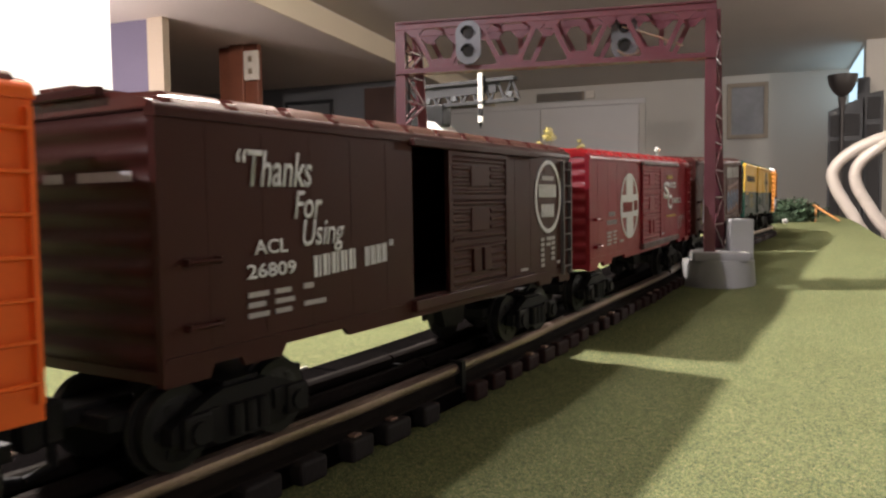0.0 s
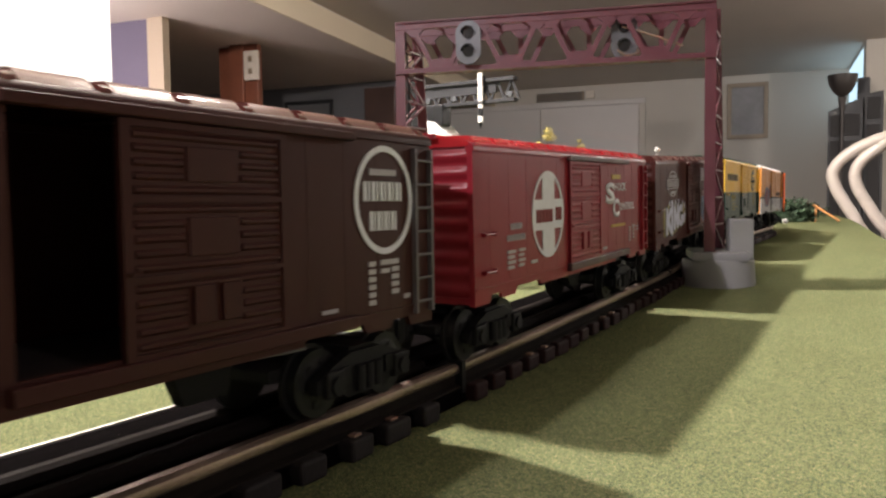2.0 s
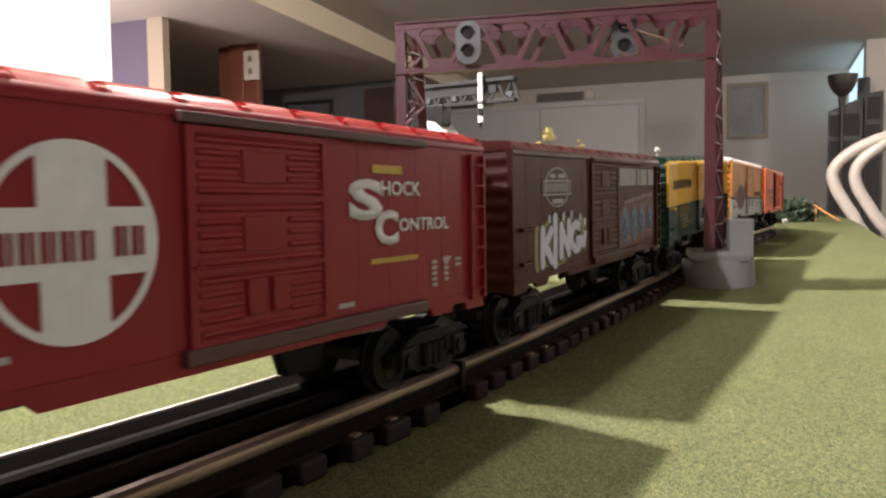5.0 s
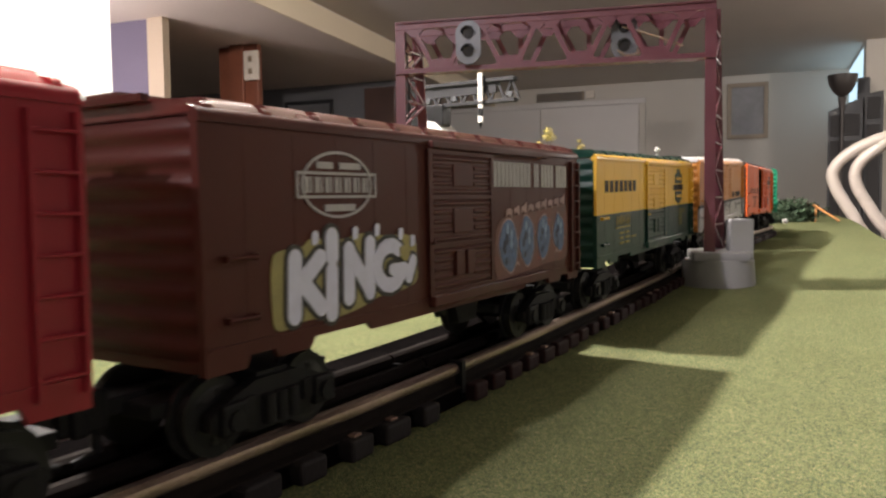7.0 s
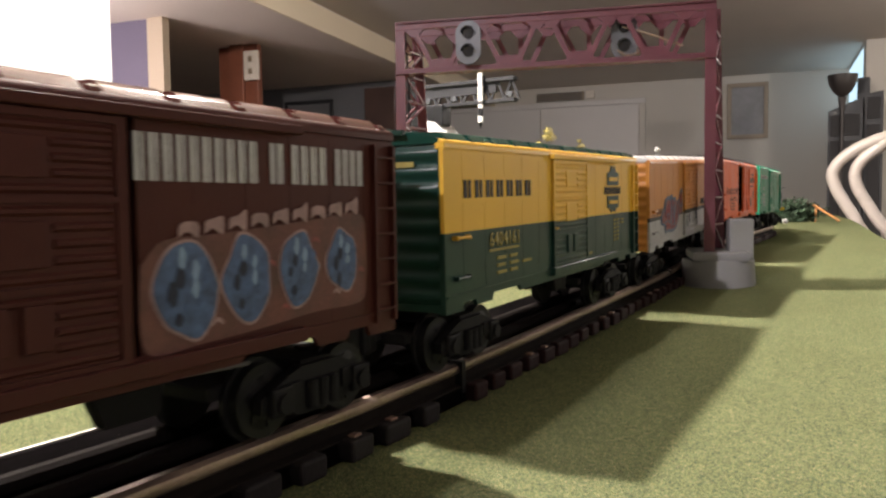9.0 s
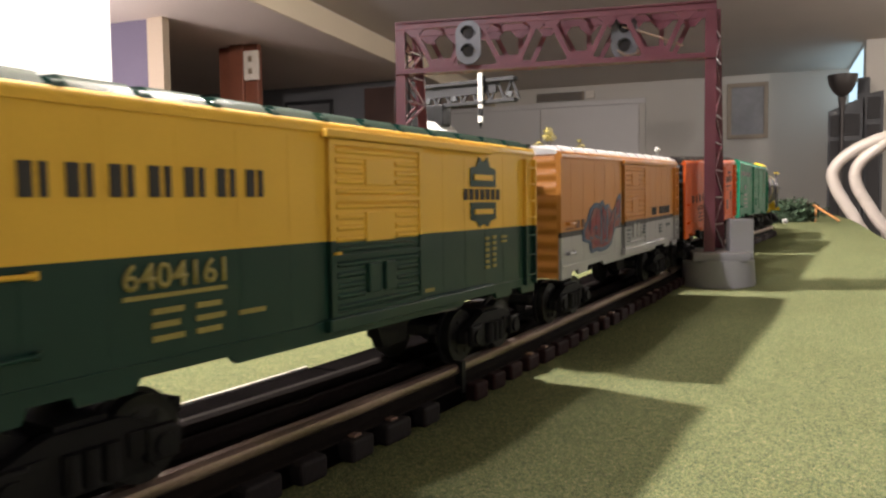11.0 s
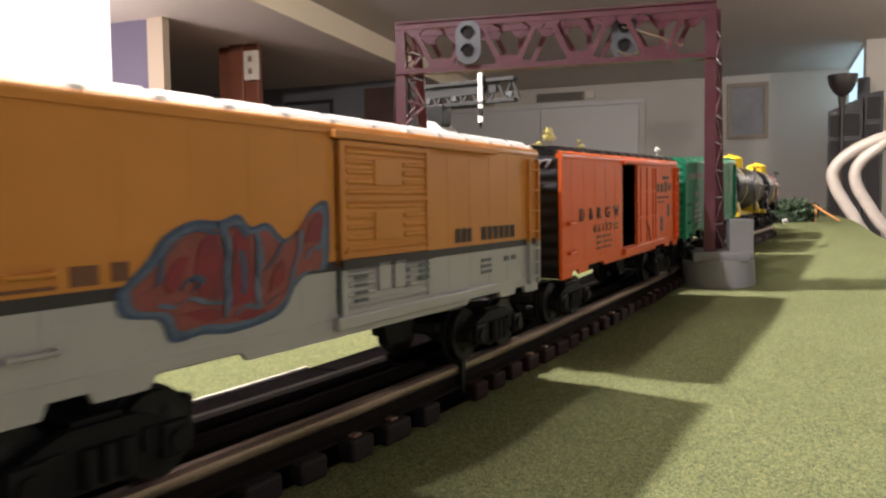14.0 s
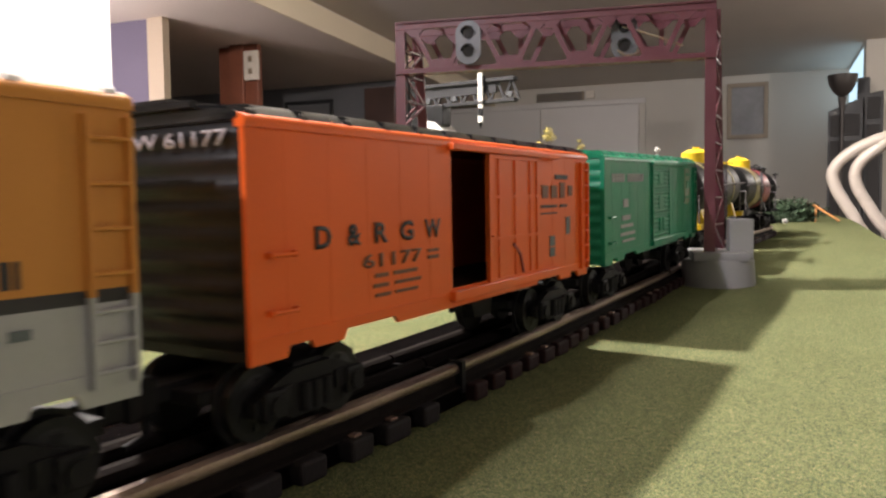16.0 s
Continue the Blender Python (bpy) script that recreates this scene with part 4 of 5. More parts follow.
def truck_part(parent, y):
    bm = nb()
    ax = 0.0175
    for s in (-1, 1):
        x0, x1 = sorted((s * 0.0205, s * 0.0240))
        prism(bm, [(-0.024, 0.0125), (-0.024, 0.0085), (-0.0145, 0.0078), (-0.0095, 0.0050), (0.0095, 0.0050), (0.0145, 0.0078), (0.024, 0.0085),
                   (0.024, 0.0125), (0.0135, 0.0170), (0.008, 0.0188), (-0.008, 0.0188), (-0.0135, 0.0170)], x0, x1)
        for c in (-ax, ax):
            box(bm, *sorted((s * 0.0236, s * 0.0262)), c - 0.0042, c + 0.0042, 0.0068, 0.0150, 0.0008)
            rod(bm, (s * 0.026, c, 0.0105), (s * 0.0272, c, 0.0105), 0.0028, 12)
        for k in (-0.0045, 0, 0.0045):
            rod(bm, (s * 0.0248, k, 0.0065), (s * 0.0248, k, 0.0145), 0.0019, 10)
        for c in (-0.0115, 0.0115):
            box(bm, *sorted((s * 0.0238, s * 0.0250)), c - 0.0022, c + 0.0022, 0.0095, 0.0150)
    box(bm, -0.022, 0.022, -0.006, 0.006, 0.0100, 0.0200)
    box(bm, -0.0135, 0.0135, -0.033, 0.033, 0.0125, 0.0165, 0.0006)
    t = part("truck", bm, M["dark"], parent, "black cast truck frame")
    t.location = (0, y, 0)
    wheelset(t, -ax)
    wheelset(t, ax)
    return t


def coupler_part(parent, near):
    bm = nb()
    e, s = (U(0), -1) if near else (U(244), 1)
    box(bm, -0.0030, 0.0030, *sorted((e - s * 0.012, e + s * 0.010)), 0.0135, 0.0180, 0.0005)
    box(bm, -0.0055, 0.0050, *sorted((e + s * 0.008, e + s * 0.0155)), 0.0110, 0.0215, 0.0012)
    box(bm, 0.0020, 0.0065, *sorted((e + s * 0.0140, e + s * 0.0185)), 0.0110, 0.0215, 0.0012)
    rod(bm, (-0.004, e + s * 0.006, 0.0115), (-0.004, e + s * 0.006, 0.003), 0.0012)
    rod(bm, (-0.004, e + s * 0.006, 0.0035), (-0.004, e + s * 0.013, 0.0020), 0.0010)
    return part("coupler", bm, M["dark"], parent, "black knuckle coupler")


def ladder_part(parent, material, u0, u1, z0, z1, rungs, x=HALF_W):
    bm = nb()
    for u in (u0, u1):
        box(bm, x, x + 0.0018, U(u - 0.6), U(u + 0.6), z0 / 1000, z1 / 1000)
    lad = part("ladder", bm, material, parent)
    for i in range(rungs):
        z = (z0 + (z1 - z0) * (i + 0.5) / rungs) / 1000
        part("rung", rod(nb(), (x + 0.0016, U(u0), z), (x + 0.0016, U(u1), z), 0.00045, 6), material, lad)
    return lad


def grab_part(parent, material, u0, u1, z):
    bm = nb()
    x = HALF_W + 0.0018
    rod(bm, (x, U(u0), z / 1000), (x, U(u1), z / 1000), 0.00055, 8)
    for u in (u0, u1):
        box(bm, HALF_W - 0.0002, x + 0.0004, U(u - 0.5), U(u + 0.5), (z - 0.8) / 1000, (z + 0.8) / 1000)
    return part("grab_iron", bm, material, parent)


def boxcar(label, bands, end_mat, roof_mat, door_u, door_bands=None, ladder_mat=None, plain_door=False, track_mat=None, walk_mat=None, ladder_low=None):
    """bands: (low, high, material) paint bands of the sides, in millimetres over the rail."""
    car = thing("boxcar", label, "model boxcar", "cars of the model train")
    for lo, hi, m in bands:
        for s in (1, -1):
            side_parts(car, s, lo, hi, s > 0, m)
    for near in (True, False):
        bm = nb()
        base, sg = end_mesh(bm, near)
        smooth(part("end_wall", bm, end_mat, car, "corrugated end wall"), 50)
        end_trim(car, base, sg, end_mat)
    roof = roof_parts(car, roof_mat)
    for s in (1, -1):
        eave_part(car, s, bands[-1][2])
    for k in range(12):
        part("plank", box(nb(), -0.0065, 0.0065, U(-3 + k * 20.83), U(-3 + (k + 1) * 20.83 - 0.4), 0.0918, 0.0928), walk_mat or roof_mat, roof)
    for e in (-2.2, 245.2):
        bm = nb()
        box(bm, -0.0150, 0.0150, U(e - 1.1), U(e + 1.1), 0.0900, 0.0918)
        part("roofwalk_bracket", bm, walk_mat or end_mat, car)
    rod_bm = nb()
    rod(rod_bm, (-0.0235, U(-2.5), 0.060), (-0.0235, U(-2.5), 0.0905), 0.0007, 8)
    rod(rod_bm, (-0.0235, U(-3.2), 0.0765), (-0.0235, U(-2.0), 0.0765), 0.0048, 20)
    box(rod_bm, -0.027, -0.020, U(-2.6), U(0.4), 0.060, 0.0620)
    part("brake_wheel", rod_bm, end_mat, car, "brake wheel on its staff")
    # door and its tracks
    if door_bands is None:
        door_part(car, bands[-1][2], door_u, plain_door)
    else:
        door_part(car, door_bands[0], door_u, plain_door, door_bands[1], door_bands[3])
    tm = track_mat or bands[-1][2]
    part("door_track", box(nb(), HALF_W - 0.0002, HALF_W + 0.0026, U(99), U(200), 0.0833, 0.0858, 0.0004), tm, car)
    low = track_mat or bands[0][2]
    part("door_track", box(nb(), HALF_W - 0.0002, HALF_W + 0.0026, U(99), U(200), 0.0280, 0.0318, 0.0004), low, car)
    # floor, underframe gear
    bm = nb()
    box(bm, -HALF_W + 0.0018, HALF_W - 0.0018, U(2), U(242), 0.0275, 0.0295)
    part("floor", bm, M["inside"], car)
    part("centre_sill", box(nb(), -0.006, 0.006, U(30), U(214), 0.0215, 0.0274), M["dark"], car)
    for u in (104, 124, 156):
        part("crossbeam", box(nb(), -0.026, 0.026, U(u - 1), U(u + 1), 0.0250, 0.0274), M["dark"], car)
    part("battery_box", prism(nb(), [(U(148), 0.0274), (U(172), 0.0274), (U(169), 0.0125), (U(154), 0.0125)], 0.0062, 0.0105), M["dark"], car)
    part("brake_rod", rod(nb(), (0.020, U(168), 0.0235), (0.020, U(190), 0.0225), 0.0007, 6), M["ladder"], car)
    truck_part(car, -TRUCK)
    truck_part(car, TRUCK)
    coupler_part(car, True)
    coupler_part(car, False)
    lm = ladder_mat or bands[-1][2]
    if ladder_low is None:
        ladder_part(car, lm, 233, 242.6, 28, 83, 7)
    else:
        ladder_part(car, lm, 233, 242.6, ladder_low[1], 83, 4)
        ladder_part(car, ladder_low[0], 233, 242.6, 28, ladder_low[1], 3)
    for z in (37, 52):
        grab_part(car, bands[-1][2] if z > 45 else bands[0][2], 6.5, 16, z)
    return car


def train_car_brown():
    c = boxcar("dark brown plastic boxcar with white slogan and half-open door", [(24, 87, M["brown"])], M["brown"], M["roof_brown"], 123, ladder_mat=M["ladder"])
    lettering("slogan_word", "\u201cThanks", 23, 50.5, 69.3, 78.8, M["white"], c, 0.25, bold=0.012)
    lettering("slogan_word", "For", 43, 54.5, 60.8, 68.4, M["white"], c, 0.25, bold=0.012)
    lettering("slogan_word", "Using", 46, 64, 51.0, 60.6, M["white"], c, 0.25, bold=0.012)
    bars("slogan_bars", word_bars(50.5, 70.0, 44.4, 50.4, 5, 0.28, 1.2) + word_bars(74, 86, 45.6, 51.4, 4, 0.3, 0.8) + [(87, 87.6, 51, 53), (88.2, 88.8, 51, 53)], M["white"], c)
    lettering("reporting_mark", "ACL", 28, 40, 52.2, 56.0, M["white"], c, bold=0.02)
    lettering("car_number", "26809", 25.3, 43, 46.2, 50.0, M["white"], c, bold=0.02)
    bars("small_print", small_print(25.5, 41.6, 2, 3, 7.2) + [(46, 50, 41.7, 43.2), (46, 55, 37.0, 38.3)], M["greyink"], c)
    bm = nb()
    ring(bm, 216.9, 66.0, 15.5, 17.0, 1.9, 0.0300, 0.0304)
    part("herald_ring", bm, M["white"], c)
    bars("herald_bars", word_bars(206, 227, 65.7, 71.7, 5, 0.25) + word_bars(209, 224, 56.5, 62.5, 4, 0.25), M["white"], c)
    bars("small_print", [(209, 223, 73.6, 75.6)], M["greyink"], c)
    bars("small_print", [(208, 211.5, 45.5 - 2.4 * k, 47 - 2.4 * k) for k in range(6)] + [(214, 224, 45.6, 47.2), (214, 219, 43.0, 44.4)]
         + [(220, 224, 43.2 - 2.4 * k, 44.7 - 2.4 * k) for k in range(4)] + [(227, 230.5, 33.8, 35.2), (186, 193, 33.5, 34.6)], M["greyink"], c)
    bm = nb()
    for x0, x1 in ((-0.0125, -0.005), (0.001, 0.0205)):
        box(bm, x0 + 0.003, x1 + 0.003, U(-1.35), U(-1.1), 0.0705, 0.0728)
    part("small_print", bm, M["greyink"], c)
    return c


def train_car_red():
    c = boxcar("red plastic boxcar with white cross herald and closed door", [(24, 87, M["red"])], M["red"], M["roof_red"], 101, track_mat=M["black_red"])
    bm = nb()
    ring(bm, 74.5, 57.6, 19.0, 20.2, 1.6, 0.0300, 0.0304)
    part("herald_ring", bm, M["white"], c)

    def lens_poly(f):
        return [(U(74.5 + a), (57.6 + b) / 1000) for a, b in f]
    cx, cz, rx, rz = 7.2, 7.0, 19.0, 20.2
    up = [(-cx, 0)] + [(x, rz * math.sqrt(1 - (x / rx) ** 2)) for x in np.linspace(-cx, cx, 9)] + [(cx, 0)]
    lr = [(0, -cz)] + [(rx * math.sqrt(1 - (z / rz) ** 2), z) for z in np.linspace(-cz, cz, 9)] + [(0, cz)]
    for arm, x1 in ((up, 0.03045), ([(a, -b) for a, b in up[::-1]], 0.03045), (lr, 0.0305), ([(-a, b) for a, b in lr[::-1]], 0.0305)):
        part("cross_arm", prism(nb(), lens_poly(arm), 0.0299, x1), M["white"], c)
    bars("herald_bars", word_bars(59.5, 79.5, 54.0, 60.0, 5, 0.3) + word_bars(83, 91, 54.4, 60.6, 2, 0.3), M["redbrown"], c, x=0.0306)
    bars("small_print", word_bars(33, 45, 52.6, 55.2, 4) + word_bars(29.5, 48.5, 47.8, 50.4, 7) + small_print(29.5, 42.5, 1, 4, 8, 1.4, 2.2) + small_print(40.5, 42.8, 1, 4, 7, 1.2, 2.2)
         + [(54, 61, 36.2, 37.6)], M["greyink"], c)
    lettering("slogan_initial", "S", 160, 177, 59.7, 72.3, M["white"], c, bold=0.05)
    lettering("slogan_word", "HOCK", 176.5, 199, 67.2, 72.0, M["white"], c, bold=0.02)
    lettering("slogan_initial", "C", 173, 185.5, 51.6, 62.7, M["white"], c, bold=0.05)
    lettering("slogan_word", "ONTROL", 186, 217, 55.6, 60.0, M["white"], c, bold=0.02)
    bars("gold_print", [(172, 188, 74.2, 76.8), (170.5, 197, 46.0, 47.6)], M["gold"], c)
    bars("small_print", [(206, 209, 43.6 - 2.0 * k, 44.8 - 2.0 * k) for k in range(5)] + [(213, 218.5, 44.2, 45.6)] + [(214, 217, 43.0 - 2.0 * k, 44.2 - 2.0 * k) for k in range(4)]
         + [(222, 226, 43.8, 44.8), (222, 226, 41.8, 42.8), (155, 162, 34.2, 35.6)], M["greyink"], c)
    return c


def blob(parent, name, pts, material, x0, x1, label=""):
    ctrl = [(0, a, b) for a, b in pts] + [(0, *pts[0])]
    line = curve_points(ctrl, 5)[:-1]
    bm = nb()
    prism(bm, [(U(p.y), p.z / 1000) for p in line], x0, x1)
    bmesh.ops.triangulate(bm, faces=[f for f in bm.faces if len(f.verts) > 4])
    return part(name, bm, material, parent, label)


def train_car_king():
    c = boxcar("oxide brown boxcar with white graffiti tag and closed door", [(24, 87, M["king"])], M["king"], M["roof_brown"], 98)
    bm = nb()
    ring(bm, 50.5, 70.2, 16.0, 9.6, 0.8, 0.0300, 0.0304)
    for z0, z1 in ((66.4, 67.2), (73.0, 73.8)):
        box(bm, 0.0299, 0.0305, U(32.5), U(68.5), z0 / 1000, z1 / 1000)
    for u in (32.5, 67.7):
        box(bm, 0.0299, 0.0305, U(u), U(u + 0.8), 0.0664, 0.0738)
    part("herald_ring", bm, M["greyink"], c, "grey-white oval herald outline")
    bars("herald_bars", word_bars(36, 66, 67.9, 72.4, 7, 0.32) + [(41, 48, 74.7, 76.6), (51, 61, 74.7, 76.6), (44, 58, 62.6, 64.6)], M["greyink"], c)
    def low(z):
        return 33.0 + (z - 33.0) * 0.84

    blob(c, "graffiti_backing", [(u, low(z)) for u, z in [(22, 50), (24, 56), (34, 57), (38, 59.5), (50, 58.5), (62, 60), (75, 58.2), (83, 58.5), (90, 55.6), (91, 47), (91, 39.5), (83, 36.8),
                                 (70, 36), (58, 33), (44, 31.5), (36, 33), (24, 31.5), (22, 40)]], M["tagyellow"], 0.0299, 0.0303, "olive yellow graffiti backing")
    arc = [(75 + 7.2 * math.cos(a), 47 + 7.6 * math.sin(a)) for a in [radians(48 + 28 * k) for k in range(11)]]
    letters = ([((30, 35.5), (30.8, 53.5), 5.4), ((31.5, 44), (41, 53), 5.0), ((33.5, 45.5), (41, 36.5), 5.2)],
               [((45.6, 33.8), (46.0, 48), 5.2), ((46.2, 53), (46.2, 59.5), 5.6)],
               [((53.6, 38), (54, 54.5), 5.2), ((54, 54), (63.5, 39.5), 5.0), ((63.8, 38.6), (64.4, 56), 5.2)],
               [(p, q, 4.8) for p, q in zip(arc, arc[1:])] + [((76, 45.2), (83, 45.2), 4.0)],
               [((85.5, 41.5), (88, 47.5), 4.4)])
    for strokes in letters:
        for wide, x, m in ((2.6, 0.0303, M["ink"]), (0.0, 0.0306, M["lilac"])):
            bm = nb()
            for k, (p, q, w) in enumerate(strokes):
                beam(bm, (x + 0.000006 * k, U(p[0]), low(p[1]) / 1000), (x + 0.000006 * k, U(q[0]), low(q[1]) / 1000), (w + wide) / 1000, 0.0004)
                for e in (p, q):
                    rod(bm, (x + 0.000006 * k - 0.0002, U(e[0]), low(e[1]) / 1000), (x + 0.000006 * k + 0.000203, U(e[0]), low(e[1]) / 1000), (w + wide) / 2000, 14)
            part("graffiti_letter" if wide == 0 else "graffiti_outline", bm, m, c)
    blob(c, "graffiti_patch", [(80, 50), (84, 51), (86, 48), (84, 45.5), (81, 46.5)], M["tagyellow"], 0.0308, 0.0310)
    for k, (u, z) in enumerate(((38, 53.5), (56, 54), (67, 54.5), (80, 52.5), (87, 50))):
        blob(c, "graffiti_drip", [(u, z), (u + 2.2, z + 0.4), (u + 2.4, z + 3.6), (u + 0.2, z + 3.4)], M["lilac"], 0.0304, 0.0307)
    # tall condensed company lettering as plain bars
    ws = [(149.5, 186, 10), (189.5, 195, 2), (197.5, 212.5, 4), (215.5, 229, 4)]
    bars("name_bars", [r for a, b, n in ws for r in word_bars(a, b, 70.2, 80.6, n, 0.36)], M["lettergrey"], c)
    blob(c, "graffiti_panel", [(150, 52), (156, 57), (170, 58), (186, 59), (204, 60.5), (226, 62), (229, 54), (229, 42), (226, 35.5), (206, 35), (186, 33.5), (166, 32.6),
                               (152, 32.2), (149.5, 40)], M["tagrust"], 0.0299, 0.0303, "faded rust red graffiti with blue blobs")
    for k in range(4):
        u, z = 162 + 18.6 * k, 46.0 + 0.9 * k
        h, w = 11.5 - 0.8 * k, 8.6 - 0.6 * k
        rnd = random.Random(k)
        pts = [(u + w * math.cos(a) * (0.82 + 0.26 * rnd.random()), z + h * math.sin(a) * (0.82 + 0.26 * rnd.random())) for a in [i * math.tau / 10 for i in range(10)]]
        blob(c, "graffiti_blob", [(u + (a - u) * 1.09, z + (b - z) * 1.07) for a, b in pts], M["tagpale"], 0.0302, 0.0304)
        blob(c, "graffiti_blob", pts, M["tagblue"], 0.0303, 0.0306)
        for i in range(9):
            a, r = i * 2.4, 0.25 + 0.55 * (i / 9)
            p, q = u + w * r * math.cos(a), z + h * r * math.sin(a)
            e, d = w * (0.10 + 0.10 * rnd.random()), h * (0.14 + 0.12 * rnd.random())
            blob(c, "graffiti_stroke", [(p - e, q - d * 0.3), (p + e * 0.2, q - d), (p + e, q + d * 0.2), (p - e * 0.1, q + d)], M[("tagpaleblue", "tagnavy", "tagblue")[i % 3]], 0.0305, 0.0307)
    for k in range(26):
        rnd = random.Random(90 + k)
        u, z = 151 + 75 * rnd.random(), 34.5 + 22 * rnd.random()
        blob(c, "graffiti_stroke", [(u, z), (u + 1.6, z + 0.5), (u + 3.4, z - 0.3), (u + 3.0, z + 1.0), (u + 1.4, z + 1.5)], M[("tagpale", "tagred", "tagrust")[k % 3]], 0.0301, 0.03035)
    for k in range(9):
        u = 160 + 7.4 * k
        z = 57.6 + 0.55 * k
        blob(c, "graffiti_stroke", [(u, z), (u + 2.5, z + 1.2), (u + 5.5, z - 0.2), (u + 5.8, z + 2.8 + (k % 3)), (u + 3.2, z + 3.6), (u + 0.4, z + 2.8)], M["tagpale"], 0.0303, 0.0305)
    return c


def train_car_rutland():
    g, y = M["dgreen"], M["yellow"]
    c = boxcar("dark green and yellow boxcar with closed door", [(24, 54, g), (54, 87, y)], g, M["roof_green"], 101, (y, g, 31.5, 54.0), ladder_mat=y, ladder_low=(g, 54.0))
    bars("name_bars", [r for r in word_bars(14.5, 80, 66.6, 73.4, 7, 0.40)], M["ink"], c)
    lettering("car_number", "6404161", 35, 63, 46.5, 52.5, M["goldgreen"], c, bold=0.02)
    bars("small_print", [(35, 63, 44.6, 45.6)] + small_print(42, 41.0, 2, 3, 8.5, 1.3, 3.0, 12) + [(67, 76, 37.6, 38.8)], M["goldgreen"], c)
    bars("small_print", [(197, 200, 49.5 - 2.3 * k, 50.8 - 2.3 * k) for k in range(6)] + [(203, 206, 49.7 - 2.3 * k, 51 - 2.3 * k) for k in range(6)]
         + [(211, 216, 49.7, 50.7), (211, 216, 47.8, 48.8), (152, 158, 33.6, 34.8)], M["goldgreen"], c)
    for pts in ([(185, 70.5), (185, 77.5), (190, 78.4), (192, 82), (195.5, 80.2), (199, 82), (201, 78.4), (206, 77.5), (206, 70.5)],
                [(185, 64.5), (185, 57.8), (189.5, 57.0), (192, 54.8), (195.5, 56), (199, 54.8), (201.5, 57.0), (206, 57.8), (206, 64.5)]):
        bm = nb()
        prism(bm, [(U(a), b / 1000) for a, b in pts], 0.0299, 0.0304)
        part("herald_shield", bm, M["dgreen"], c, "dark green half of a shield herald")
    bars("herald_bars", [(188, 203, 73, 75.2), (188, 203, 59.8, 61.8)], M["yellow"], c, x=0.0304)
    bars("herald_bars", word_bars(180, 211, 65.4, 69.6, 7, 0.36), M["ink"], c)
    bm = nb()
    box(bm, -0.016, 0.0185, U(-1.25), U(-1.0), 0.0782, 0.0802)
    part("small_print", bm, M["goldgreen"], c)
    return c


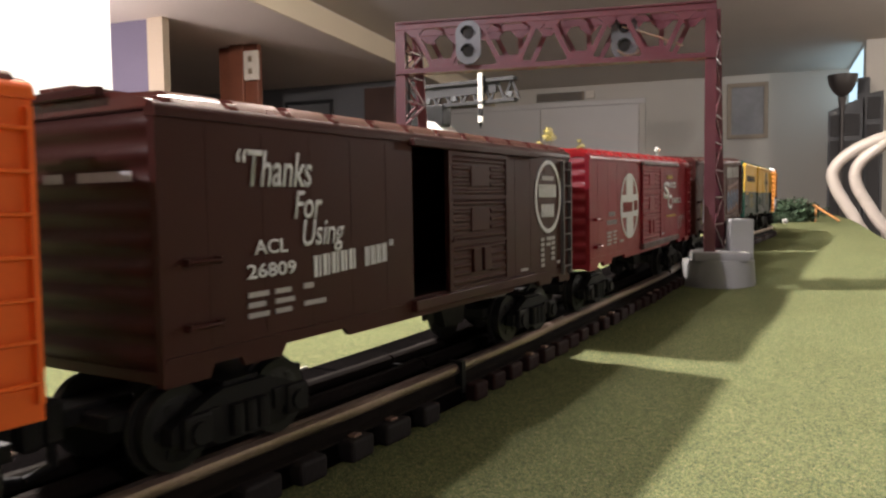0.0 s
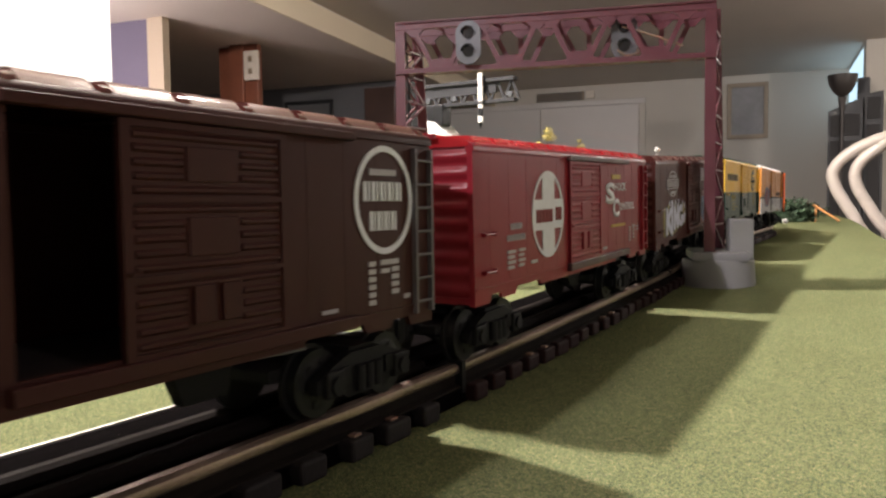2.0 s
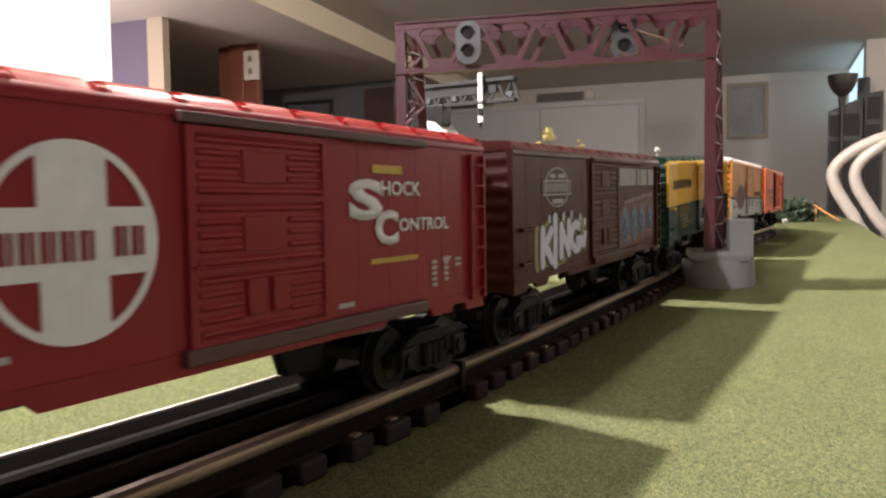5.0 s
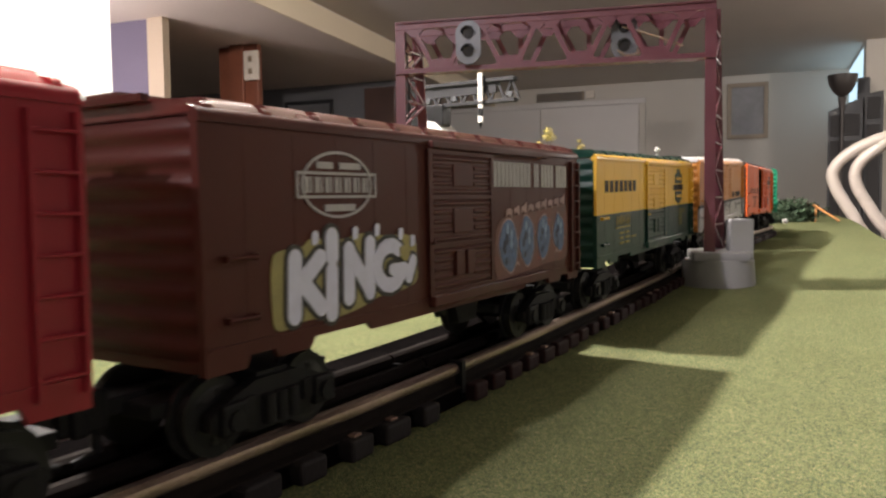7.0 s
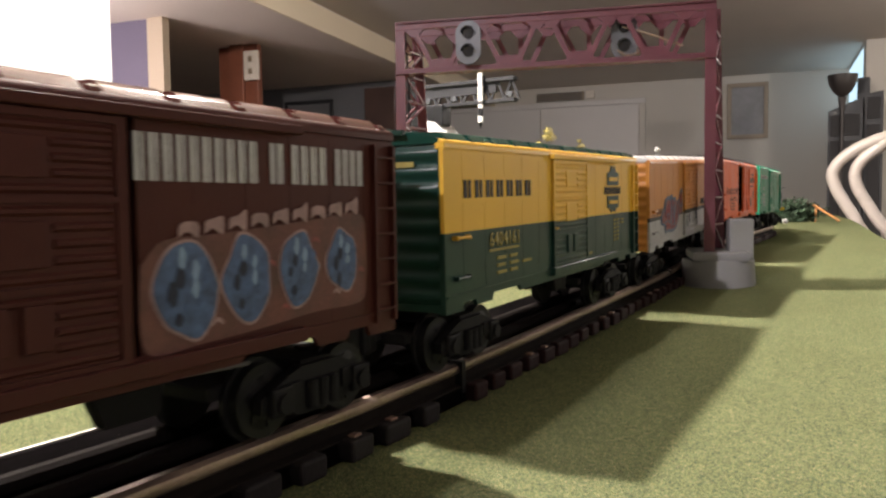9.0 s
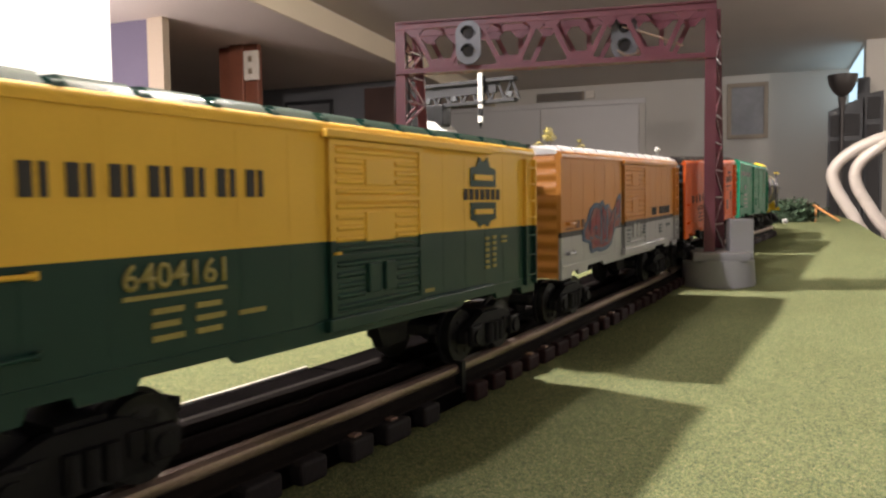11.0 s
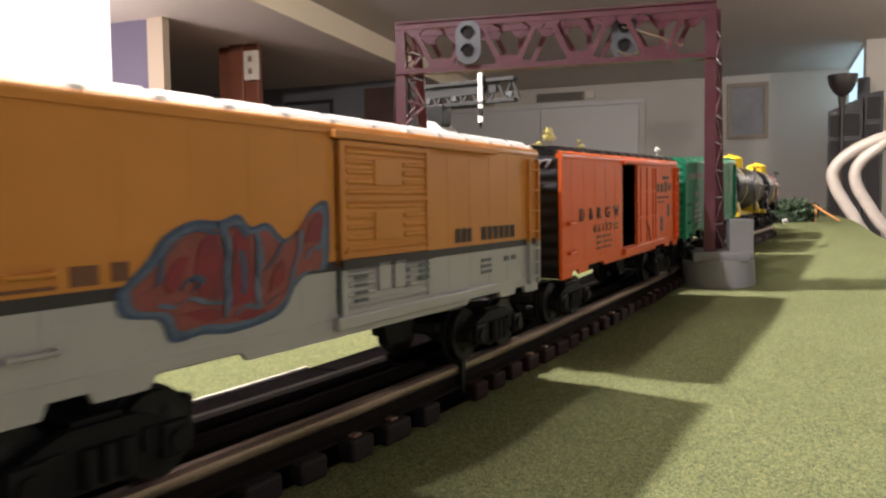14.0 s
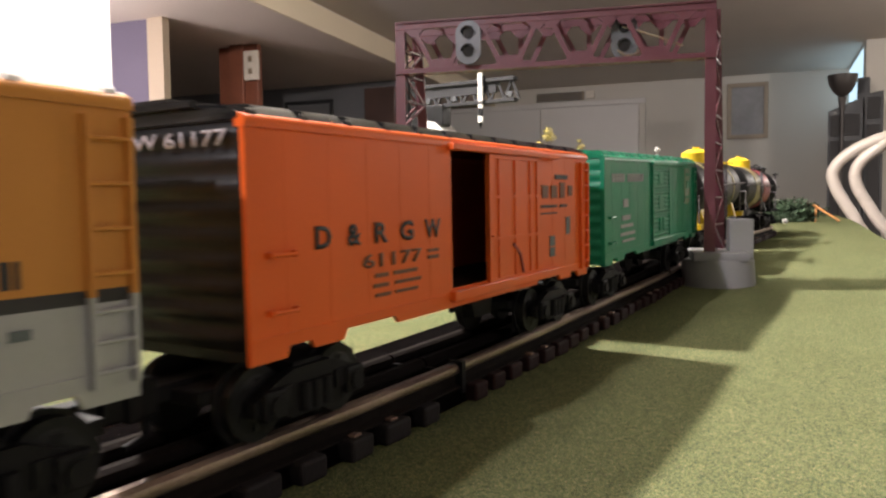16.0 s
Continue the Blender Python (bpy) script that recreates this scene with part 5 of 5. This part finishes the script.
def train_car_rio():
    a, s = M["rio"], M["silver"]
    c = boxcar("amber and silver boxcar with fish graffiti and closed door", [(24, 45.2, s), (45.2, 48.0, M["ink"]), (48.0, 87, a)], a, M["roof_silver"], 102, (a, s, 31.5, 46.6), walk_mat=M["roof_black"], ladder_low=(s, 46.6))
    part("stripe", box(nb(), HALF_W + 0.0008, HALF_W + 0.0020, U(101.9), U(151.1), 0.0452, 0.0482), M["ink"], c)
    lettering_rects = word_bars(170, 183, 49.6, 54.8, 3, 0.3) + word_bars(190, 221, 49.6, 54.8, 6, 0.3)
    bars("name_bars", lettering_rects, M["ink"], c)
    bars("small_print", [(20, 26, 49.0, 53.0), (29, 33, 49.2, 53.2), (6, 17, 48.9, 49.6)], M["rioink"], c)
    fish = [(29.5, 46.5), (31, 41.5), (40, 39.5), (43, 34.2), (52, 34.6), (60, 33.6), (72, 34.6), (79, 37), (84, 43), (90, 46), (96.5, 46.5), (98, 55), (97.5, 65.2), (91, 63.5),
            (86, 58.5), (80, 55.5), (74, 60), (68, 59.2), (64, 62.4), (58, 61), (50, 61.2), (42, 58), (37, 52.5)]
    blob(c, "graffiti_outline", fish, M["tagblue2"], 0.0299, 0.0303, "blue outline of a fish-shaped graffiti")
    cu, cz = 65, 48
    blob(c, "graffiti_fill", [(cu + (u - cu) * 0.955, cz + (z - cz) * 0.92) for u, z in fish], M["tagsteel"], 0.0302, 0.0304, "steel blue graffiti fill")
    blob(c, "graffiti_fill", [(cu + (u - cu) * 0.90, cz + (z - cz) * 0.83) for u, z in fish], M["tagred"], 0.0303, 0.0305, "brick red graffiti fill")
    for pts in ([(51, 44), (50, 50), (52, 56), (56, 57.5), (58, 51), (57, 43)], [(41, 47), (44, 52), (48, 53), (46, 48), (43, 45)], [(60.5, 40), (62, 50), (62, 57), (66, 58), (67.5, 50), (68, 41.5)],
                [(46, 40.3), (53, 40.6), (59, 38.8), (53, 37.4)], [(73, 42), (75, 47), (79, 50), (79, 45)], [(87, 54), (90, 60), (94.5, 62), (94, 55)], [(60, 37.4), (67, 38.8), (72, 37.6), (66, 36.2)]):
        blob(c, "graffiti_stroke", pts, M["tagdeep"], 0.0304, 0.0307)
    for line, m in (([(40, 43), (44, 42), (48, 43.6), (53, 42), (58, 41.4)], "tagsteel"), ([(58.6, 38), (60, 43), (59, 49), (60.4, 54), (58.4, 60)], "tagsteel"),
                    ([(69.6, 39), (69, 45), (70.6, 50), (69.6, 57)], "tagsteel"), ([(46, 58), (52, 59), (57, 58), (63, 59.6), (66, 57)], "tagblue2"),
                    ([(81, 42), (82.6, 48), (85, 52), (85.6, 57)], "tagsteel"), ([(72, 48), (76, 51), (79, 55), (83, 56)], "tagblue2"), ([(46, 46), (49, 48.6), (52, 47), (49, 45)], "tagblue2"),
                    ([(62, 37.8), (65, 40), (70, 38.6), (76, 41)], "tagsteel"), ([(36, 46), (40, 48), (41, 53), (45, 56)], "tagblue2"), ([(88, 50), (91, 53), (94, 52), (95, 58)], "tagsteel"),
                    ([(64.4, 43), (65, 48), (64, 53)], "tagblue2")):
        w = 0.8
        blob(c, "graffiti_stroke", [(u - w, z - w * 0.4) for u, z in line] + [(u + w, z + w * 0.4) for u, z in line[::-1]], M[m], 0.0306, 0.0308)
    bars("small_print", [(108, 114, 42 - 2.3 * k, 43 - 2.3 * k) for k in range(4)] + [(128, 137, 42 - 2.3 * k, 43.2 - 2.3 * k) for k in range(3)]
         + [(143, 149, 43 - 2.2 * k, 44.2 - 2.2 * k) for k in range(3)], M["placard"], c, x=0.0313)
    bars("small_print", [(190, 198, 41 - 2.3 * k, 42.2 - 2.3 * k) for k in range(3)] + [(210, 214, 40, 42), (217, 221, 40, 42)], M["placard"], c)
    return c


def train_car_orange():
    o, k = M["orange"], M["black"]
    c = boxcar("orange boxcar with black roof, black ends and half-open door", [(24, 87, o)], k, M["roof_black"], 129, plain_door=True)
    for ch, u0, u1 in (("D", 25, 32), ("&", 39.5, 46), ("R", 53, 60), ("G", 67, 75), ("W", 82, 92.5)):
        lettering("reporting_mark", ch, u0, u1, 52.3, 58.8, M["ink"], c, bold=0.03)
    lettering("car_number", "61177", 46.5, 80, 44.8, 49.3, M["rioink"], c, bold=0.02)
    bars("small_print", [(53, 60, 41.5, 42.8), (63, 77, 41.6, 42.8), (52, 60, 38.4, 39.6), (64, 79, 38.5, 39.6), (53, 61, 35.4, 36.5), (64, 77, 35.5, 36.5), (84, 91, 45, 46.2), (84, 91, 47.4, 48.4)], M["rioink"], c)
    bars("name_bars", [(184, 191, 65.0, 71.0), (195, 202, 65.0, 71.0), (206, 212, 65, 72.5), (217, 222, 66, 71)], M["rioink"], c, th=0.0005)
    bars("name_bars", [(200, 216, 74.0, 76.2), (183, 202, 60.5, 61.8), (183, 202, 57.5, 58.2), (206, 215, 60.5, 61.8)], M["ink"], c)
    bars("placard", [(193, 199, 37.2, 41.6), (193, 199, 42.2, 47.0), (214, 219, 47, 55.5)], M["placard"], c)
    bm = nb()
    for p, q in (((151, 46), (158, 41)), ((158, 41), (161, 33))):
        beam(bm, (0.0312, U(p[0]), p[1] / 1000), (0.0312, U(q[0]), q[1] / 1000), 0.0012, 0.0006)
    part("scratch", bm, M["redbrown"], c)
    n = lettering("car_number", "W 61177", 0, 1000, 0, 1000, M["greyink"], c, bold=0.02)
    for v in n.data.vertices:
        f, g, e = (v.co.y + LEN / 2) * 0.244 / LEN, v.co.z, v.co.x - 0.0303
        v.co = Vector((-0.010 + 0.036 * f, U(-1.55) - e, 0.0800 + 0.0042 * g))
    return c


def train_car_green():
    g = M["green"]
    c = boxcar("bright green plastic boxcar with white lettering and closed door", [(24, 87, g)], g, M["roof_lime"], 101)
    bars("name_bars", word_bars(14, 40, 72.5, 77.5, 4, 0.3) + word_bars(45, 82, 72.5, 77.5, 7, 0.3), M["greyink"], c)
    bars("small_print", [(36, 46, 57, 62), (33, 50, 49, 52), (30, 56, 44.5, 46.5), (30, 60, 39.5, 41.5), (34, 60, 35.5, 37)], M["greyink"], c)
    bars("placard", [(203, 222, 54, 82)], M["palegreen"], c)
    bars("placard_print", [(207, 218, 58, 60), (208, 217, 66, 72), (207, 218, 76, 78)], M["green"], c, x=0.0304)
    return c


def tank_car(label, shell, band, dome, end_mat):
    """A tank car: barrel with bands, dome, walkway, ladder and bolsters."""
    c = thing("tank_car", label, "model tank car", "cars of the model train")
    r, zc = 0.0285, 0.0600
    bm = nb()
    prof = [(4, 0.0), (5, 0.4), (8, 0.72), (13, 0.93), (20, 1.0), (224, 1.0), (231, 0.93), (236, 0.72), (239, 0.4), (240, 0.0)]
    seg = 32
    rings = []
    for u, k in prof:
        kk = max(k, 0.02)
        rings.append([bm.verts.new((r * kk * math.cos(i * math.tau / seg), U(u), zc + r * kk * math.sin(i * math.tau / seg))) for i in range(seg)])
    for a, b in zip(rings, rings[1:]):
        for i in range(seg):
            bm.faces.new((a[i], a[(i + 1) % seg], b[(i + 1) % seg], b[i]))
    bm.faces.new(rings[0])
    bm.faces.new(rings[-1])
    smooth(part("barrel", bm, shell, c), 60)
    for u0, u1, m in band:
        smooth(part("tank_band", rod(nb(), (0, U(u0), zc), (0, U(u1), zc), r + 0.0006, 32), m, c), 50)
    bm = nb()
    rod(bm, (0, U(122), zc + r - 0.004), (0, U(122), zc + r + 0.0090), 0.0150, 24)
    rod(bm, (0, U(122), zc + r + 0.0090), (0, U(122), zc + r + 0.0125), 0.0150, 24, 0.008)
    rod(bm, (0, U(122), zc + r + 0.0120), (0, U(122), zc + r + 0.0150), 0.0035, 12)
    smooth(part("dome", bm, dome, c), 50)
    for s in (-1, 1):
        bm = nb()
        rod(bm, (s * (r + 0.003), U(6), zc + 0.004), (s * (r + 0.003), U(238), zc + 0.004), 0.0006, 6)
        for u in (6, 64, 122, 180, 238):
            rod(bm, (s * (r + 0.003), U(u), zc + 0.004), (s * r * 0.95, U(u), zc + 0.002), 0.0006, 6)
        part("handrail", bm, M["ladder"], c)
    bm = nb()
    box(bm, -0.012, 0.012, U(0), U(244), 0.0245, 0.0295)
    box(bm, -0.029, 0.029, U(0), U(9), 0.0255, 0.0305)
    box(bm, -0.029, 0.029, U(235), U(244), 0.0255, 0.0305)
    for u in (40, 204):
        prism(bm, [(-0.026, 0.0270), (0.026, 0.0270), (0.022, 0.0420), (-0.022, 0.0420)], U(u - 6), U(u + 6), axis="y")
    part("underframe", bm, end_mat, c)
    ladder_part(c, M["ladder"], 112, 122, 30, 88, 7, x=0.0292)
    for s in (-1, 1):
        part("platform", box(nb(), *sorted((s * 0.0265, s * 0.034)), U(100), U(144), 0.0852, 0.0864), end_mat, c)
    for u in (6, 238):
        bm = nb()
        for s in (-1, 1):
            rod(bm, (s * 0.026, U(u), 0.030), (s * 0.026, U(u), 0.055), 0.0008, 6)
        rod(bm, (-0.026, U(u), 0.055), (0.026, U(u), 0.055), 0.0008, 6)
        part("end_rail", bm, M["ladder"], c)
    truck_part(c, -TRUCK)
    truck_part(c, TRUCK)
    coupler_part(c, True)
    coupler_part(c, False)
    return c


M.update(
    black_red=surface("worn_dark_red_rail", (0.075, 0.030, 0.032), 0.5, 0.25, 60, 900),
    tagyellow=surface("olive_yellow_spray", (0.30, 0.26, 0.105), 0.65, 0.3, 90, 900),
    tagrust=surface("faded_rust_spray", (0.105, 0.042, 0.032), 0.65, 0.5, 110, 900, second=(0.22, 0.085, 0.07)),
    tagpale=surface("pale_pink_spray", (0.34, 0.22, 0.22), 0.65, 0.4, 150, 900),
    tagblue=surface("mottled_blue_spray", (0.008, 0.022, 0.075), 0.55, 0.5, 260, 900, second=(0.11, 0.19, 0.40)),
    tagpaleblue=surface("pale_blue_spray", (0.22, 0.32, 0.50), 0.6, 0.3, 150, 900),
    tagnavy=surface("navy_spray", (0.008, 0.014, 0.04), 0.6, 0.3, 150, 900),
    tagblue2=surface("slate_blue_spray", (0.045, 0.085, 0.17), 0.55, 0.4, 200, 900),
    tagred=surface("brick_red_spray", (0.30, 0.065, 0.055), 0.6, 0.4, 130, 900, second=(0.34, 0.095, 0.085)),
    tagdeep=surface("crimson_spray", (0.22, 0.022, 0.035), 0.6, 0.4, 130, 900),
    tagsteel=surface("steel_blue_spray", (0.060, 0.12, 0.24), 0.6, 0.5, 160, 900, second=(0.16, 0.23, 0.36)),
    lettergrey=surface("grey_white_lettering", (0.56, 0.55, 0.58), 0.6, 0.2, 150, 1500),
    goldgreen=surface("dull_gold_lettering", (0.33, 0.27, 0.07), 0.6, 0.2, 150, 1500),
    rioink=surface("faded_dark_lettering", (0.17, 0.07, 0.035), 0.6, 0.3, 150, 1500),
    placard=surface("slate_placard_paint", (0.10, 0.12, 0.13), 0.5, 0.2, 150, 1500),
    palegreen=surface("pale_green_placard", (0.22, 0.30, 0.21), 0.6, 0.15, 150, 1500),
    tankred=surface("red_tank_paint", (0.36, 0.035, 0.05), 0.35, 0.15, 60, 900),
    tankyellow=surface("bright_yellow_paint", (0.80, 0.55, 0.02), 0.4, 0.1, 60, 900),
    tankcream=surface("tan_band_paint", (0.42, 0.36, 0.17), 0.45, 0.15, 60, 900),
)

NEAR_Q = 0.1078
TRAIN = []


def lead_car():
    c = boxcar("orange-red boxcar with dark brown roof ahead in the train", [(24, 87, M["orange"])], M["brown"], M["roof_brown"], 101)
    return c


MAKERS = [(lead_car, 0.0052), (train_car_brown, 0.0), (train_car_red, 0.0), (train_car_king, -0.0032), (train_car_rutland, -0.0028), (train_car_rio, 0.0),
          (train_car_orange, 0.0), (train_car_green, 0.0),
          (lambda: tank_car("black tank car with yellow top and yellow frame", M["black"], [(60, 66, M["tankcream"]), (178, 184, M["tankcream"])], M["tankyellow"], M["tankyellow"]), 0.0),
          (lambda: tank_car("black and tan tank car with yellow dome and red end", M["black"], [(84, 132, M["tankcream"]), (160, 226, M["tankred"])], M["tankyellow"], M["dark"]), 0.0),
          (lambda: tank_car("black tank car with tan band", M["black"], [(60, 66, M["tankcream"])], M["black"], M["dark"]), 0.0)]
for i, (maker, shift) in enumerate(MAKERS):
    car = maker()
    q = NEAR_Q + (i - 1) * PITCH_CARS + LEN / 2 + shift
    car.matrix_world = car_pose(q, 0.0)
    TRAIN.append((car, q))


def motions():
    for car, q in TRAIN:
        walk(car, [(k * 0.5, car_pose(q, k * 0.5)) for k in range(33)])
    for axle, y in AXLES:
        rows = []
        for k in range(121):
            t = min(16.0, k * 4 / 30)
            rows.append((t, pose(0, y, WHEEL_R, math.degrees(cheb(t) / WHEEL_R))))
        walk(axle, rows)


motions()
